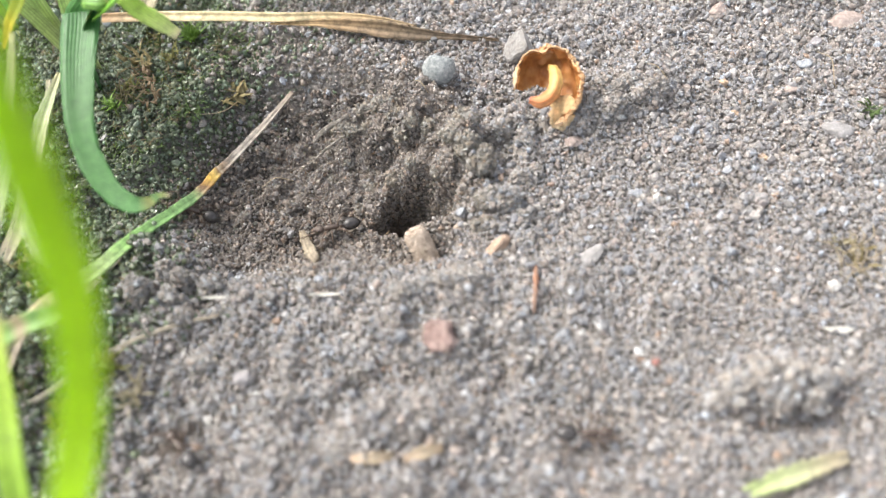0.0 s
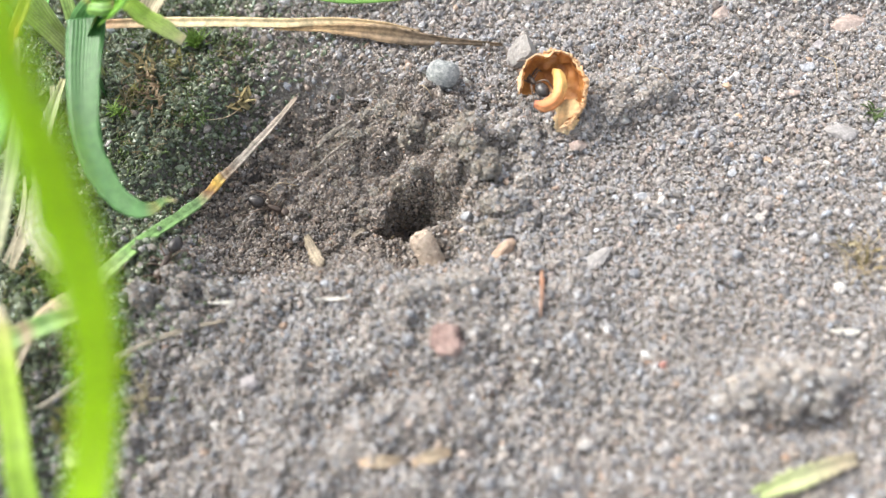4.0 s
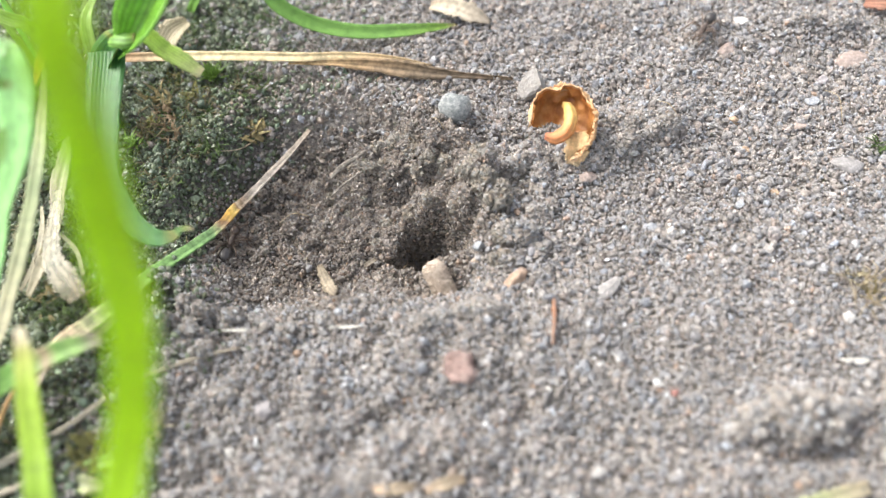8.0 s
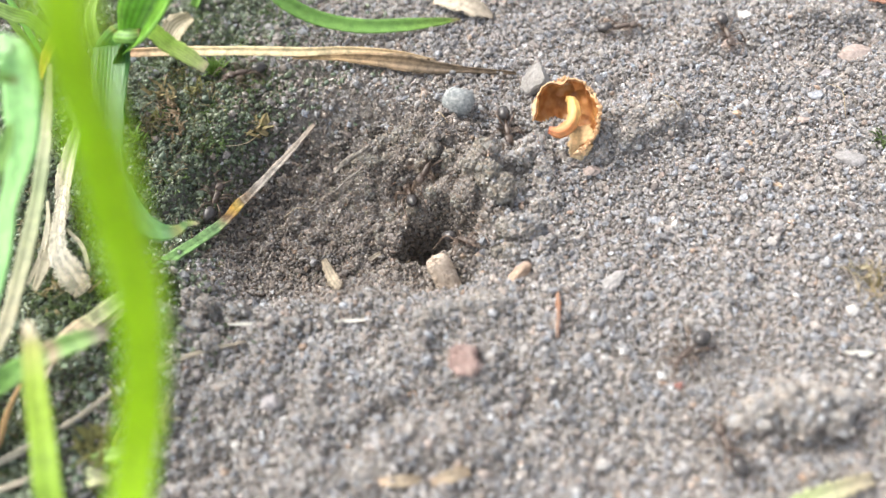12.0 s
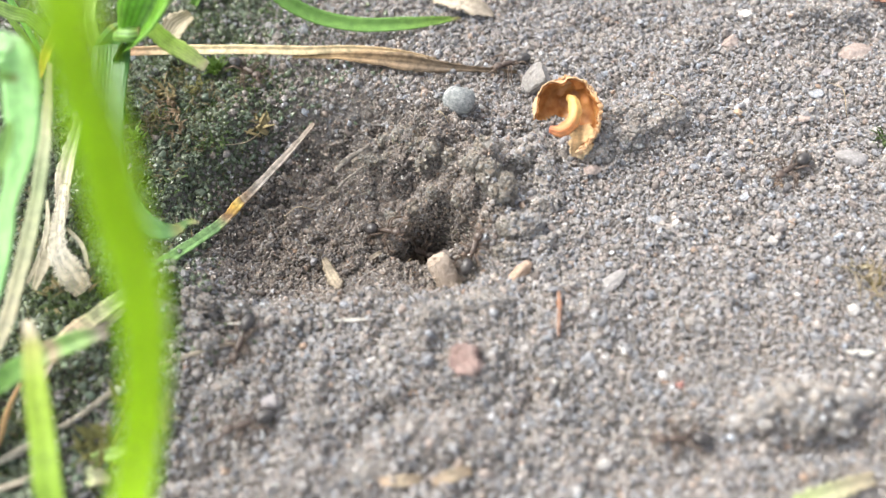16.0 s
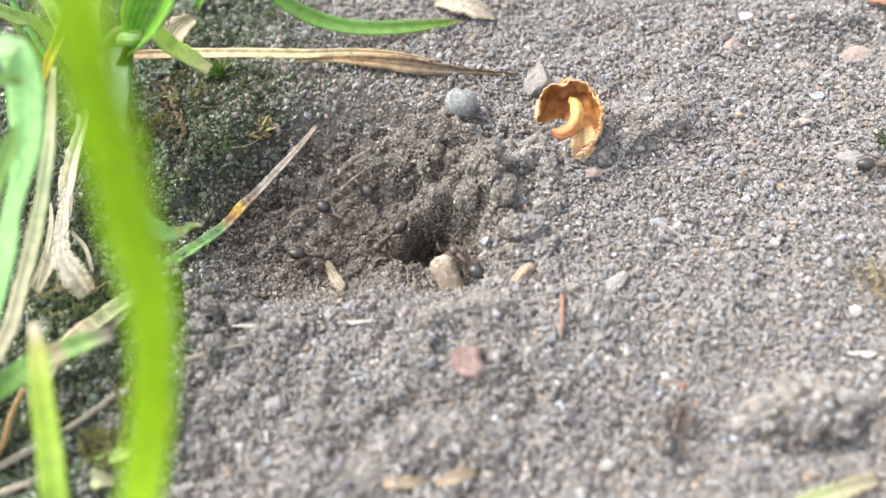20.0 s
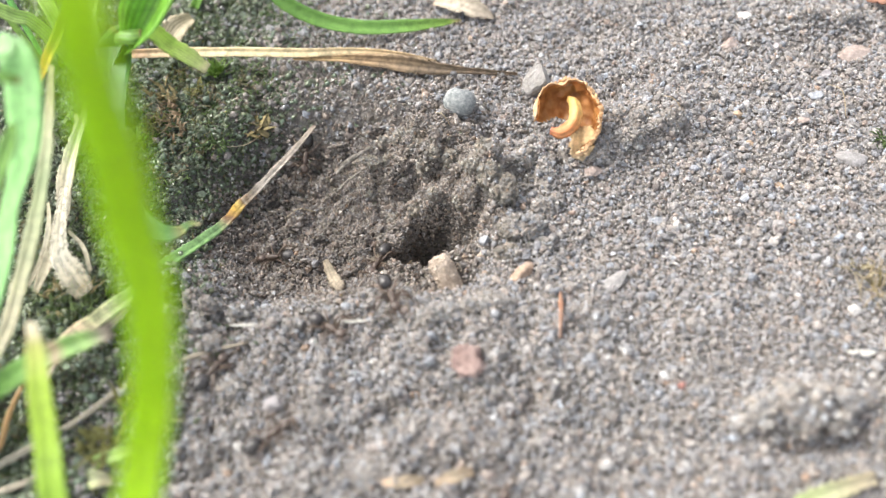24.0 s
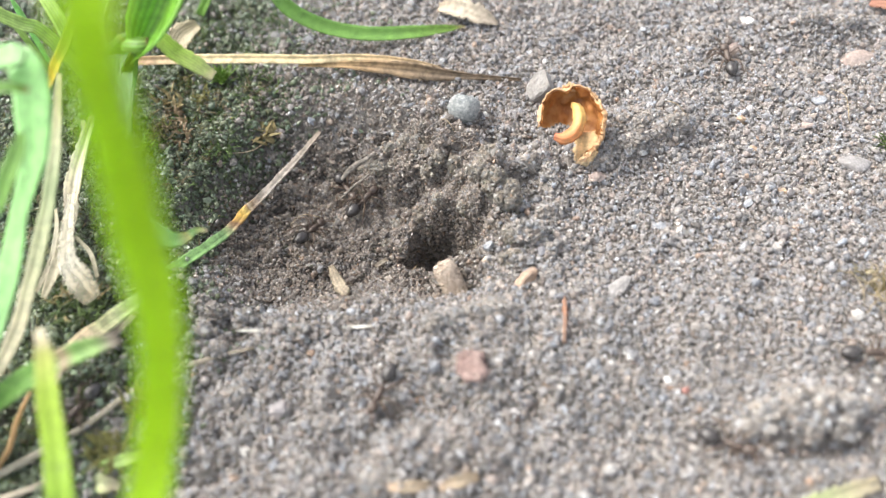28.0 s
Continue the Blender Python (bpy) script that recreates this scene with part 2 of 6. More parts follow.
MAT_SHRIVEL = leaf_material("brown shrivelled blade", [(0.0, (0.40, 0.27, 0.13)), (0.3, (0.30, 0.20, 0.11)), (0.6, (0.21, 0.155, 0.105)), (1.0, (0.26, 0.19, 0.13))], 3, 0.65, 0.2, 0.2, (0.5, 1.3))
MAT_STEM = leaf_material("withering stem", [(0.0, (0.34, 0.27, 0.21)), (0.18, (0.40, 0.35, 0.30)), (0.245, (0.22, 0.145, 0.085)), (0.265, (0.46, 0.37, 0.26)), (0.285, (0.26, 0.15, 0.07)), (0.31, (0.64, 0.45, 0.13)), (0.335, (0.60, 0.37, 0.07)), (0.36, (0.24, 0.135, 0.065)), (0.38, (0.44, 0.34, 0.19)), (0.41, (0.20, 0.34, 0.13)), (0.55, (0.22, 0.40, 0.12)), (0.64, (0.36, 0.44, 0.20)), (0.71, (0.52, 0.41, 0.27)), (0.78, (0.46, 0.40, 0.24)), (0.84, (0.26, 0.44, 0.13)), (1.0, (0.18, 0.44, 0.09))], 2, 0.55, 0.15, 0.05, (0.5, 1.3))
MAT_DRY = leaf_material("dry bleached sheath", [(0.0, (0.45, 0.40, 0.25)), (0.5, (0.55, 0.48, 0.34)), (1.0, (0.42, 0.36, 0.24))], 8, 0.6, 0.35, 0.2)
MAT_SHEATH = leaf_material("papery see-through sheath", [(0.0, (0.58, 0.53, 0.39)), (0.5, (0.66, 0.61, 0.49)), (1.0, (0.54, 0.48, 0.35))], 6, 0.55, 0.4, 0.18, (0.7, 1.15), 0.38)
MAT_FILM = leaf_material("see-through papery film", [(0.0, (0.60, 0.56, 0.44)), (0.5, (0.66, 0.62, 0.52)), (1.0, (0.56, 0.50, 0.36))], 3, 0.4, 0.35, 0.15, (0.6, 1.25), 0.62)
MAT_EDGE = leaf_material("half dead striped blade", [(0.0, (0.50, 0.46, 0.26)), (0.3, (0.46, 0.52, 0.30)), (0.7, (0.64, 0.59, 0.43)), (1.0, (0.46, 0.40, 0.30))], 3, 0.55, 0.35, 0.2)
MAT_YELLOW = leaf_material("yellowing blade tip", [(0.0, (0.25, 0.45, 0.06)), (0.55, (0.42, 0.48, 0.06)), (0.75, (0.74, 0.60, 0.08)), (1.0, (0.72, 0.52, 0.08))], 5, 0.45, 0.35, 0.15)
MAT_STRAWTHIN = leaf_material("thin weathered straw", [(0.0, (0.40, 0.36, 0.28)), (1.0, (0.36, 0.30, 0.23))], 3, 0.65, 0.1, 0.25)
MAT_ROOT = leaf_material("reddish rootlet", [(0.0, (0.38, 0.23, 0.16)), (0.5, (0.42, 0.21, 0.13)), (1.0, (0.34, 0.23, 0.18))], 3, 0.6, 0.2, 0.2)
MAT_HAIR = leaf_material("pale root hair", [(0.0, (0.5, 0.42, 0.32)), (1.0, (0.45, 0.34, 0.2))], 2, 0.6, 0.2, 0.1)
MAT_TANROOT = leaf_material("dull tan rootlet", [(0.0, (0.36, 0.29, 0.20)), (1.0, (0.40, 0.33, 0.23))], 2, 0.7, 0.2, 0.1)
MAT_PALE = leaf_material("pale yellow green scrap of leaf", [(0.0, (0.55, 0.64, 0.30)), (0.5, (0.68, 0.71, 0.42)), (0.8, (0.74, 0.66, 0.46)), (1.0, (0.72, 0.62, 0.46))], 5, 0.5, 0.45, 0.1)
MAT_LIME = leaf_material("yellow green scrap of leaf", [(0.0, (0.38, 0.56, 0.14)), (0.6, (0.46, 0.62, 0.22)), (1.0, (0.50, 0.52, 0.26))], 5, 0.5, 0.4, 0.12)
MAT_SCRAP = leaf_material("dry leaf scrap", [(0.0, (0.38, 0.31, 0.23)), (0.4, (0.50, 0.43, 0.34)), (1.0, (0.36, 0.30, 0.24))], 3, 0.7, 0.2, 0.05, (0.55, 1.15))
MAT_BLEACH = leaf_material("bleached straw", [(0.0, (0.70, 0.67, 0.61)), (1.0, (0.78, 0.74, 0.68))], 3, 0.65, 0.2, 0.05)
MAT_RUST = leaf_material("rusty red leaf", [(0.0, (0.27, 0.12, 0.075)), (1.0, (0.22, 0.115, 0.075))], 4, 0.6, 0.2, 0.25)
MAT_MOSS = leaf_material("moss leaflet", [(0.0, (0.05, 0.085, 0.02)), (1.0, (0.11, 0.17, 0.04))], 2, 0.6, 0.3, 0.1)
MAT_MOSS_FRESH = leaf_material("fresh moss leaflet", [(0.0, (0.12, 0.24, 0.03)), (1.0, (0.30, 0.45, 0.10))], 2, 0.5, 0.4, 0.1)
MAT_MOSS_YELLOW = leaf_material("yellow green withering moss", [(0.0, (0.12, 0.115, 0.03)), (1.0, (0.27, 0.255, 0.075))], 2, 0.6, 0.35, 0.1)
MAT_OLIVETAN = leaf_material("olive tan withered leaflet", [(0.0, (0.24, 0.19, 0.09)), (0.6, (0.36, 0.29, 0.14)), (1.0, (0.30, 0.24, 0.12))], 2, 0.6, 0.35, 0.15, (0.55, 1.15))
MAT_LITTER = leaf_material("brown and tan leaf crumbs", [(0.0, (0.20, 0.13, 0.07)), (0.6, (0.36, 0.26, 0.16)), (1.0, (0.42, 0.33, 0.23))], 2, 0.5, 0.35, 0.15, (0.5, 1.2))
MAT_MOSS_DEAD = leaf_material("withered moss leaflet", [(0.0, (0.10, 0.08, 0.04)), (1.0, (0.26, 0.21, 0.11))], 2, 0.6, 0.25, 0.15)


# ---- mesh helpers ----
def part(name, bm, mat_, parent=None, label="", smooth=True):
    me = bpy.data.meshes.new(name)
    bm.to_mesh(me)
    bm.free()
    if smooth:
        me.polygons.foreach_set("use_smooth", [True] * len(me.polygons))
    me.materials.append(mat_)
    ob = new(name, me)
    if parent is not None:
        ob.parent = parent
    if label:
        ob["label"] = label
    return ob


def holder(name, place=(0, 0, 0)):
    e = new(name)
    e.empty_display_size = 0.001
    e.location = [v * MM for v in place]
    return e


def spline(pts, n):
    """Points along a smooth line through the given ones, with the fraction of its length at each."""
    p = [Vector(q) for q in pts]
    p = [p[0] * 2 - p[1]] + p + [p[-1] * 2 - p[-2]]
    out = []
    segs = len(p) - 3
    for i in range(n + 1):
        s = i / n * segs
        k = min(int(s), segs - 1)
        u = s - k
        a, b, c, d = p[k:k + 4]
        out.append((0.5 * ((2 * b) + (c - a) * u + (2 * a - 5 * b + 4 * c - d) * u * u + (3 * b - a - 3 * c + d) * u ** 3), s / segs))
    return out


def blade_mesh(pts, widths, face=(0.0, -0.5, 0.87), fold=0.18, thick=0.10, steps=36, across=6, twist=0.0, ragged=0.0, origin=(0, 0, 0), seed=1):
    """A leaf blade: a shallow channel of real thickness along a smooth line, broad as widths say."""
    rnd = random.Random(seed)
    line = spline(pts, steps)
    bm = bmesh.new()
    uvl = bm.loops.layers.uv.new("UVMap")
    o = Vector(origin)
    rows, info = [], {}
    for i, (c, s) in enumerate(line):
        nxt = line[min(i + 1, steps)][0] - line[max(i - 1, 0)][0]
        tan = nxt.normalized()
        nrm = Vector(face)
        side = tan.cross(nrm).normalized()
        side = Matrix.Rotation(twist * s, 3, tan) @ side
        up = side.cross(tan).normalized()
        wi = s * (len(widths) - 1)
        k = min(int(wi), len(widths) - 2)
        w = widths[k] + (widths[k + 1] - widths[k]) * (wi - k)
        row = []
        for lay in (1, -1):
            for j in range(across + 1):
                u = j / across * 2 - 1
                rag = 1 + ragged * (rnd.random() - 0.5) if abs(u) == 1 else 1
                v = c + side * (u * w / 2 * rag) + up * (abs(u) * fold * w + lay * thick / 2 * (1 - 0.6 * abs(u)) + 0.015 * w * (j % 2) * lay)
                bv = bm.verts.new((v - o) * MM)
                info[bv] = (j / across, s)
                row.append(bv)
        rows.append(row)
    n = across + 1

    def quad(a, b, c, d):
        f = bm.faces.new((a, b, c, d))
        for l in f.loops:
            l[uvl].uv = info[l.vert]
    for r0, r1 in zip(rows, rows[1:]):
        for j in range(across):
            quad(r0[j], r0[j + 1], r1[j + 1], r1[j])
            quad(r0[n + j + 1], r0[n + j], r1[n + j], r1[n + j + 1])
        quad(r0[n], r0[0], r1[0], r1[n])
        quad(r0[across], r0[n + across], r1[n + across], r1[across])
    for r, flip in ((rows[0], False), (rows[-1], True)):
        for j in range(across):
            q = (r[j], r[n + j], r[n + j + 1], r[j + 1])
            quad(*(reversed(q) if flip else q))
    bmesh.ops.recalc_face_normals(bm, faces=bm.faces)
    return bm


def tube_mesh(pts, radii, steps=24, sides=8, flat=1.0, wobble=0.0, origin=(0, 0, 0), seed=1):
    rnd = random.Random(seed)
    line = spline(pts, steps)
    bm = bmesh.new()
    uvl = bm.loops.layers.uv.new("UVMap")
    o = Vector(origin)
    rows, info = [], {}
    for i, (c, s) in enumerate(line):
        tan = (line[min(i + 1, steps)][0] - line[max(i - 1, 0)][0]).normalized()
        side = tan.cross(Vector((0.13, -0.3, 0.95))).normalized()
        up = side.cross(tan)
        wi = s * (len(radii) - 1)
        k = min(int(wi), len(radii) - 2)
        r = radii[k] + (radii[k + 1] - radii[k]) * (wi - k)
        row = []
        for j in range(sides):
            a = 2 * math.pi * j / sides
            q = r * (1 + wobble * (rnd.random() - 0.5))
            bv = bm.verts.new((c + side * math.cos(a) * q + up * math.sin(a) * q * flat - o) * MM)
            info[bv] = (j / sides, s)
            row.append(bv)
        rows.append(row)
    for r0, r1 in zip(rows, rows[1:]):
        for j in range(sides):
            f = bm.faces.new((r0[j], r0[(j + 1) % sides], r1[(j + 1) % sides], r1[j]))
            for l in f.loops:
                l[uvl].uv = info[l.vert]
    for r in (rows[0], rows[-1]):
        f = bm.faces.new(r)
        for l in f.loops:
            l[uvl].uv = info[l.vert]
    bmesh.ops.recalc_face_normals(bm, faces=bm.faces)
    return bm


def lump_mesh(size, rough=0.12, freq=0.9, detail=3, seed=1, cuts=0, turn=(0, 0, 0), barrel=False):
    """A stone or lump: a ball pushed in and out by noise, with some faces struck off flat."""
    rnd = random.Random(seed)
    bm = bmesh.new()
    bmesh.ops.create_icosphere(bm, subdivisions=detail, radius=1.0)
    planes = []
    for _ in range(cuts):
        d = Vector((rnd.uniform(-1, 1), rnd.uniform(-1, 1), rnd.uniform(-1, 1))).normalized()
        planes.append((d, rnd.uniform(0.5, 0.8)))
    off = Vector((rnd.random() * 50, rnd.random() * 50, rnd.random() * 50))
    m = Euler([radians(a) for a in turn]).to_matrix()
    for v in bm.verts:
        p = v.co.copy()
        if barrel:
            p /= (math.hypot(p.x, p.y) ** 5 + abs(p.z) ** 5) ** 0.2
        for d, lim in planes:
            e = p.dot(d)
            if e > lim:
                p -= d * (e - lim) * 0.92
        p *= 1 + rough * noise.fractal(p * freq + off, 0.7, 2.1, 4) + rough * 0.3 * noise.noise(p * 5 + off)
        v.co = m @ Vector((p.x * size[0], p.y * size[1], p.z * size[2])) * MM * 0.5
    return bm


# ---- the ground ----
def sstep(a, b, x):
    t = np.clip((x - a) / (b - a), 0, 1)
    return t * t * (3 - 2 * t)


def bell(x, y, cx, cy, sx, sy):
    return np.exp(-((x - cx) / sx) ** 2 - ((y - cy) / sy) ** 2)


def value_noise(x, y, seed):
    """Smooth noise from -1 to 1 on a grid of one unit."""
    xi, yi = np.floor(x), np.floor(y)
    fx, fy = x - xi, y - yi
    fx, fy = fx * fx * (3 - 2 * fx), fy * fy * (3 - 2 * fy)

    def h(i, j):
        return np.modf(np.abs(np.sin(i * 127.1 + j * 311.7 + seed * 74.7) * 43758.5453))[0] * 2 - 1
    return (h(xi, yi) * (1 - fx) + h(xi + 1, yi) * fx) * (1 - fy) + (h(xi, yi + 1) * (1 - fx) + h(xi + 1, yi + 1) * fx) * fy


HOLE = (-0.35, 3.05)


def height(x, y):
    """The lie of the soil in millimetres."""
    x, y = np.asarray(x, float), np.asarray(y, float)
    z = 0.35 * value_noise(x / 9, y / 9, 1) + 0.30 * value_noise(x / 3.3, y / 3.3, 2) + 0.24 * value_noise(x / 1.4, y / 1.4, 3) + 0.22 * np.maximum(0, value_noise(x / 0.8, y / 0.8, 4)) ** 2
    # the basin of the nest, with its crumbly back rim
    d = np.sqrt(((x + 9) / 10.5) ** 2 + ((y - 6) / 9.5) ** 2)
    z = z - 4.6 * sstep(1.15, 0.5, d) - 1.6 * bell(x, y, -19, 4, 4, 5) - 1.4 * bell(x, y, -13.5, -2.5, 3, 2)
    z = z + 2.6 * bell(x, y, -2.6, 9.6, 3.6, 2.2) + 1.2 * bell(x, y, -6.5, 11.2, 2.4, 1.4)
    # spoil thrown up in front of the entrance
    z = z + 1.7 * bell(x, y, 0.8, -8.6, 8.5, 4.6) + 1.5 * bell(x, y, -3.5, -16.3, 7, 3.4)
    z = z + 0.5 * bell(x, y, -12, -9.5, 5, 3) + (0.55 * value_noise(x / 2.1, y / 2.1, 5) + 0.42 * value_noise(x / 0.95, y / 0.95, 6)) * sstep(-4, -7, y) * sstep(14, 8, x)
    # crumbly mounds beside the entrance
    z = z + 1.6 * bell(x, y, 3.7, 5.8, 1.3, 3.2) + 0.7 * bell(x, y, 5.0, 3.6, 2.4, 1.6) - 1.4 * bell(x, y, 6.0, 4.9, 1.2, 1.0)
    z = z + 0.6 * bell(x, y, 7.0, 7.0, 1.5, 0.7) - 1.0 * bell(x, y, 9.2, 6.2, 1.3, 1.1) - 1.9 * bell(x, y, -3.0, 7.7, 3.2, 0.9)
    z = z + 0.9 * bell(x, y, 5.2, 0.9, 2.0, 1.6)
    # a low step runs off to the far side
    run = (y - 4.6) - 0.42 * (x - 9)
    z = z + 1.0 * sstep(-1.6, 0.9, run) * sstep(5, 8, x) * sstep(24, 17, x) * sstep(7, 1.5, run)
    z = z + 0.9 * bell(x, y, 33, 19.5, 6, 1.6)
    z = z + 1.4 * bell(x, y, 20.8, -13.7, 3.8, 1.6) - 1.3 * bell(x, y, 21.6, -16.7, 3.0, 0.9)
    # the entrance itself
    z = z + sstep(-11, -14, x) * (0.25 * value_noise(x / 1.7, y / 1.7, 33) - 0.25 + 0.35 * value_noise(x / 0.7, y / 0.7, 34))
    rough = sstep(1.3, 0.9, np.sqrt(((x + 3) / 11) ** 2 + ((y - 7) / 6.5) ** 2))
    z = z + rough * (0.75 * value_noise(x / 1.25, y / 1.25, 31) + 0.5 * value_noise(x / 0.6, y / 0.6, 32))
    z = z - 2.8 * bell(x, y, -0.7, -1.15, 3.0, 2.3)
    r = np.sqrt(((x - HOLE[0]) / 3.5) ** 2 + ((y - HOLE[1]) / 2.6) ** 2) + 0.22 * value_noise(x / 1.1, y / 1.1, 51)
    z = z - 6.5 * sstep(1.1, 0.5, r) - 1.2 * bell(x, y, 1.5, -2.2, 1.2, 0.7)
    return z


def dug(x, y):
    """Where the ants have turned up brown soil, with pit shade in its colour."""
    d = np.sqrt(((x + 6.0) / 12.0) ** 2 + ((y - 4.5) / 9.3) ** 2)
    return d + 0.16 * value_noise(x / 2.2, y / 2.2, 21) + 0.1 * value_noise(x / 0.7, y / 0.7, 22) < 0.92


def mossy_shaded(x, y):
    """Where moss, and grass shade put into the colour, darken the soil round the grass."""
    near = (np.abs(x) < 44) & (np.abs(y) < 36)
    return near & (x + 0.12 * np.abs(y - 8) * (y > 0) + 2.8 * value_noise(x / 2.5, y / 2.5, 23) + 1.8 * value_noise(x / 0.8, y / 0.8, 24) < -17.5 + 4.6 * sstep(3, 10, y) + 1.0 * sstep(12, 16, y) - 3.4 * sstep(-5, -10, y) - 3.0 * sstep(-12, -17, y))


def axis_steps(lo, hi, fine, reach):
    a = list(np.arange(lo, hi + fine / 2, fine))
    s, v = fine, hi
    up = []
    while v < reach:
        s *= 1.35
        v += s
        up.append(v)
    s, v = fine, lo
    dn = []
    while v > -reach:
        s *= 1.35
        v -= s
        dn.append(v)
    return np.array(dn[::-1] + a + up)


def build_ground():
    xs, ys = axis_steps(-42, 44, 0.26, 3.0e5), axis_steps(-28, 36, 0.26, 3.0e5)
    gx, gy = np.meshgrid(xs, ys)
    far = np.maximum(np.abs(gx), np.abs(gy))
    z = height(np.clip(gx, -60, 60), np.clip(gy, -60, 60)) * sstep(300, 60, far)
    z = z + 0.09 * value_noise(gx / 0.5, gy / 0.5, 8) * (far < 60) + 0.05 * np.random.RandomState(4).randn(*gx.shape) * (far < 60)
    co = np.stack([gx, gy, z - 0.08], -1).reshape(-1, 3) * MM
    nx, ny = len(xs), len(ys)
    i = np.arange((ny - 1) * (nx - 1))
    a = (i // (nx - 1)) * nx + i % (nx - 1)
    quads = np.stack([a, a + 1, a + nx + 1, a + nx], 1)
    g = mesh_from("ground", co, quads, MAT_SOIL)
    g.data.materials.append(MAT_SOIL_PIT_SHADED)
    g.data.materials.append(MAT_SOIL_MOSSY_SHADED)
    mid = co[quads].mean(1) / MM
    kind = np.where(dug(mid[:, 0], mid[:, 1]), 1, np.where(mossy_shaded(mid[:, 0], mid[:, 1]), 2, 0))
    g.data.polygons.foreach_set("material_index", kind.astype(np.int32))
    return g


def mesh_from(name, co, faces, mat_, smooth=False):
    me = bpy.data.meshes.new(name)
    k = faces.shape[1]
    me.vertices.add(len(co))
    me.vertices.foreach_set("co", np.ascontiguousarray(co, np.float32).ravel())
    me.loops.add(faces.size)
    me.loops.foreach_set("vertex_index", np.ascontiguousarray(faces, np.int32).ravel())
    me.polygons.add(len(faces))
    me.polygons.foreach_set("loop_start", np.arange(0, faces.size, k, dtype=np.int32))
    me.polygons.foreach_set("use_smooth", np.broadcast_to(smooth, len(faces)).tolist())
    me.update(calc_edges=True)
    me.materials.append(mat_)
    return new(name, me)


ground = tagged(build_ground(), "greyish brown sandy soil with a small pit", "ground", kind="structure")


def ico():
    bm = bmesh.new()
    bmesh.ops.create_icosphere(bm, subdivisions=1, radius=0.5)
    v = np.array([p.co[:] for p in bm.verts])
    f = np.array([[q.index for q in t.verts] for t in bm.faces])
    bm.free()
    return v, f


ICO_V, ICO_F = ico()


SPECK_V = np.array([(1, 0, 0), (-1, 0, 0), (0, 1, 0), (0, -1, 0), (0, 0, 1), (0, 0, -1)]) * 0.55
SPECK_F = np.array([(0, 2, 4), (2, 1, 4), (1, 3, 4), (3, 0, 4), (2, 0, 5), (1, 2, 5), (3, 1, 5), (0, 3, 5)])


def grain_cloud(name, centres, sizes, mat_, seed, squash=0.75, shape=None):
    """Many angular grains as one mesh."""
    rs = np.random.RandomState(seed)
    n = len(centres)
    gv, gf = shape or (ICO_V, ICO_F)
    v = gv[None] + (0.22 if shape else 0.0) * (rs.rand(n, len(gv), 3) - 0.5)
    v = v * (1 + (0.55 if shape else 0.7) * (rs.rand(n, len(gv), 1) - 0.5))
    v = v * np.stack([0.75 + 0.6 * rs.rand(n), 0.75 + 0.6 * rs.rand(n), squash * (0.7 + 0.6 * rs.rand(n))], 1)[:, None]
    q = rs.randn(n, 4)
    q /= np.linalg.norm(q, axis=1, keepdims=True)
    w, x, y, z = q.T
    rot = np.stack([1 - 2 * (y * y + z * z), 2 * (x * y - w * z), 2 * (x * z + w * y), 2 * (x * y + w * z), 1 - 2 * (x * x + z * z), 2 * (y * z - w * x),
                    2 * (x * z - w * y), 2 * (y * z + w * x), 1 - 2 * (x * x + y * y)], 1).reshape(n, 3, 3)
    v = np.einsum("nij,nkj->nki", rot, v) * sizes[:, None, None] + centres[:, None]
    f = gf[None] + (np.arange(n) * len(gv))[:, None, None]
    return mesh_from(name, v.reshape(-1, 3) * MM, f.reshape(-1, 3), mat_, smooth=np.repeat(rs.rand(n) < 0.4, len(gf)))


def strew(step, seed):
    rs = np.random.RandomState(seed)
    gx, gy = np.meshgrid(np.arange(-40, 42, step), np.arange(-24, 33, step))
    x = (gx + step * (rs.rand(*gx.shape) - 0.5) * 1.1).ravel()
    y = (gy + step * (rs.rand(*gx.shape) - 0.5) * 1.1).ravel()
    keep = (np.abs(x) < 29 + 0.27 * (y + 20))
    r = np.sqrt(((x - HOLE[0]) / 1.7) ** 2 + ((y - HOLE[1]) / 1.4) ** 2)
    keep &= r > 0.35
    return x[keep], y[keep], rs


# moss tones that also carry painted grass shade and a green haze
MAT_GRIT_MOSSY_SHADED = grain_material("fine quartz grit tinted for green haze", tone=0.85, tint=(0.84, 1.04, 0.74), wet=1.0, glassy=0.4)
MAT_DARKGRIT = grain_material("dark olive grit with grass shade in the tone", tone=0.42, tint=(0.8, 1.06, 0.6), wet=0.6)
MAT_MOSSGRAIN_SHADED = grain_material("moss grains with shade and green haze in the tint", tone=0.8, tint=(0.80, 1.04, 0.68), wet=1.0)


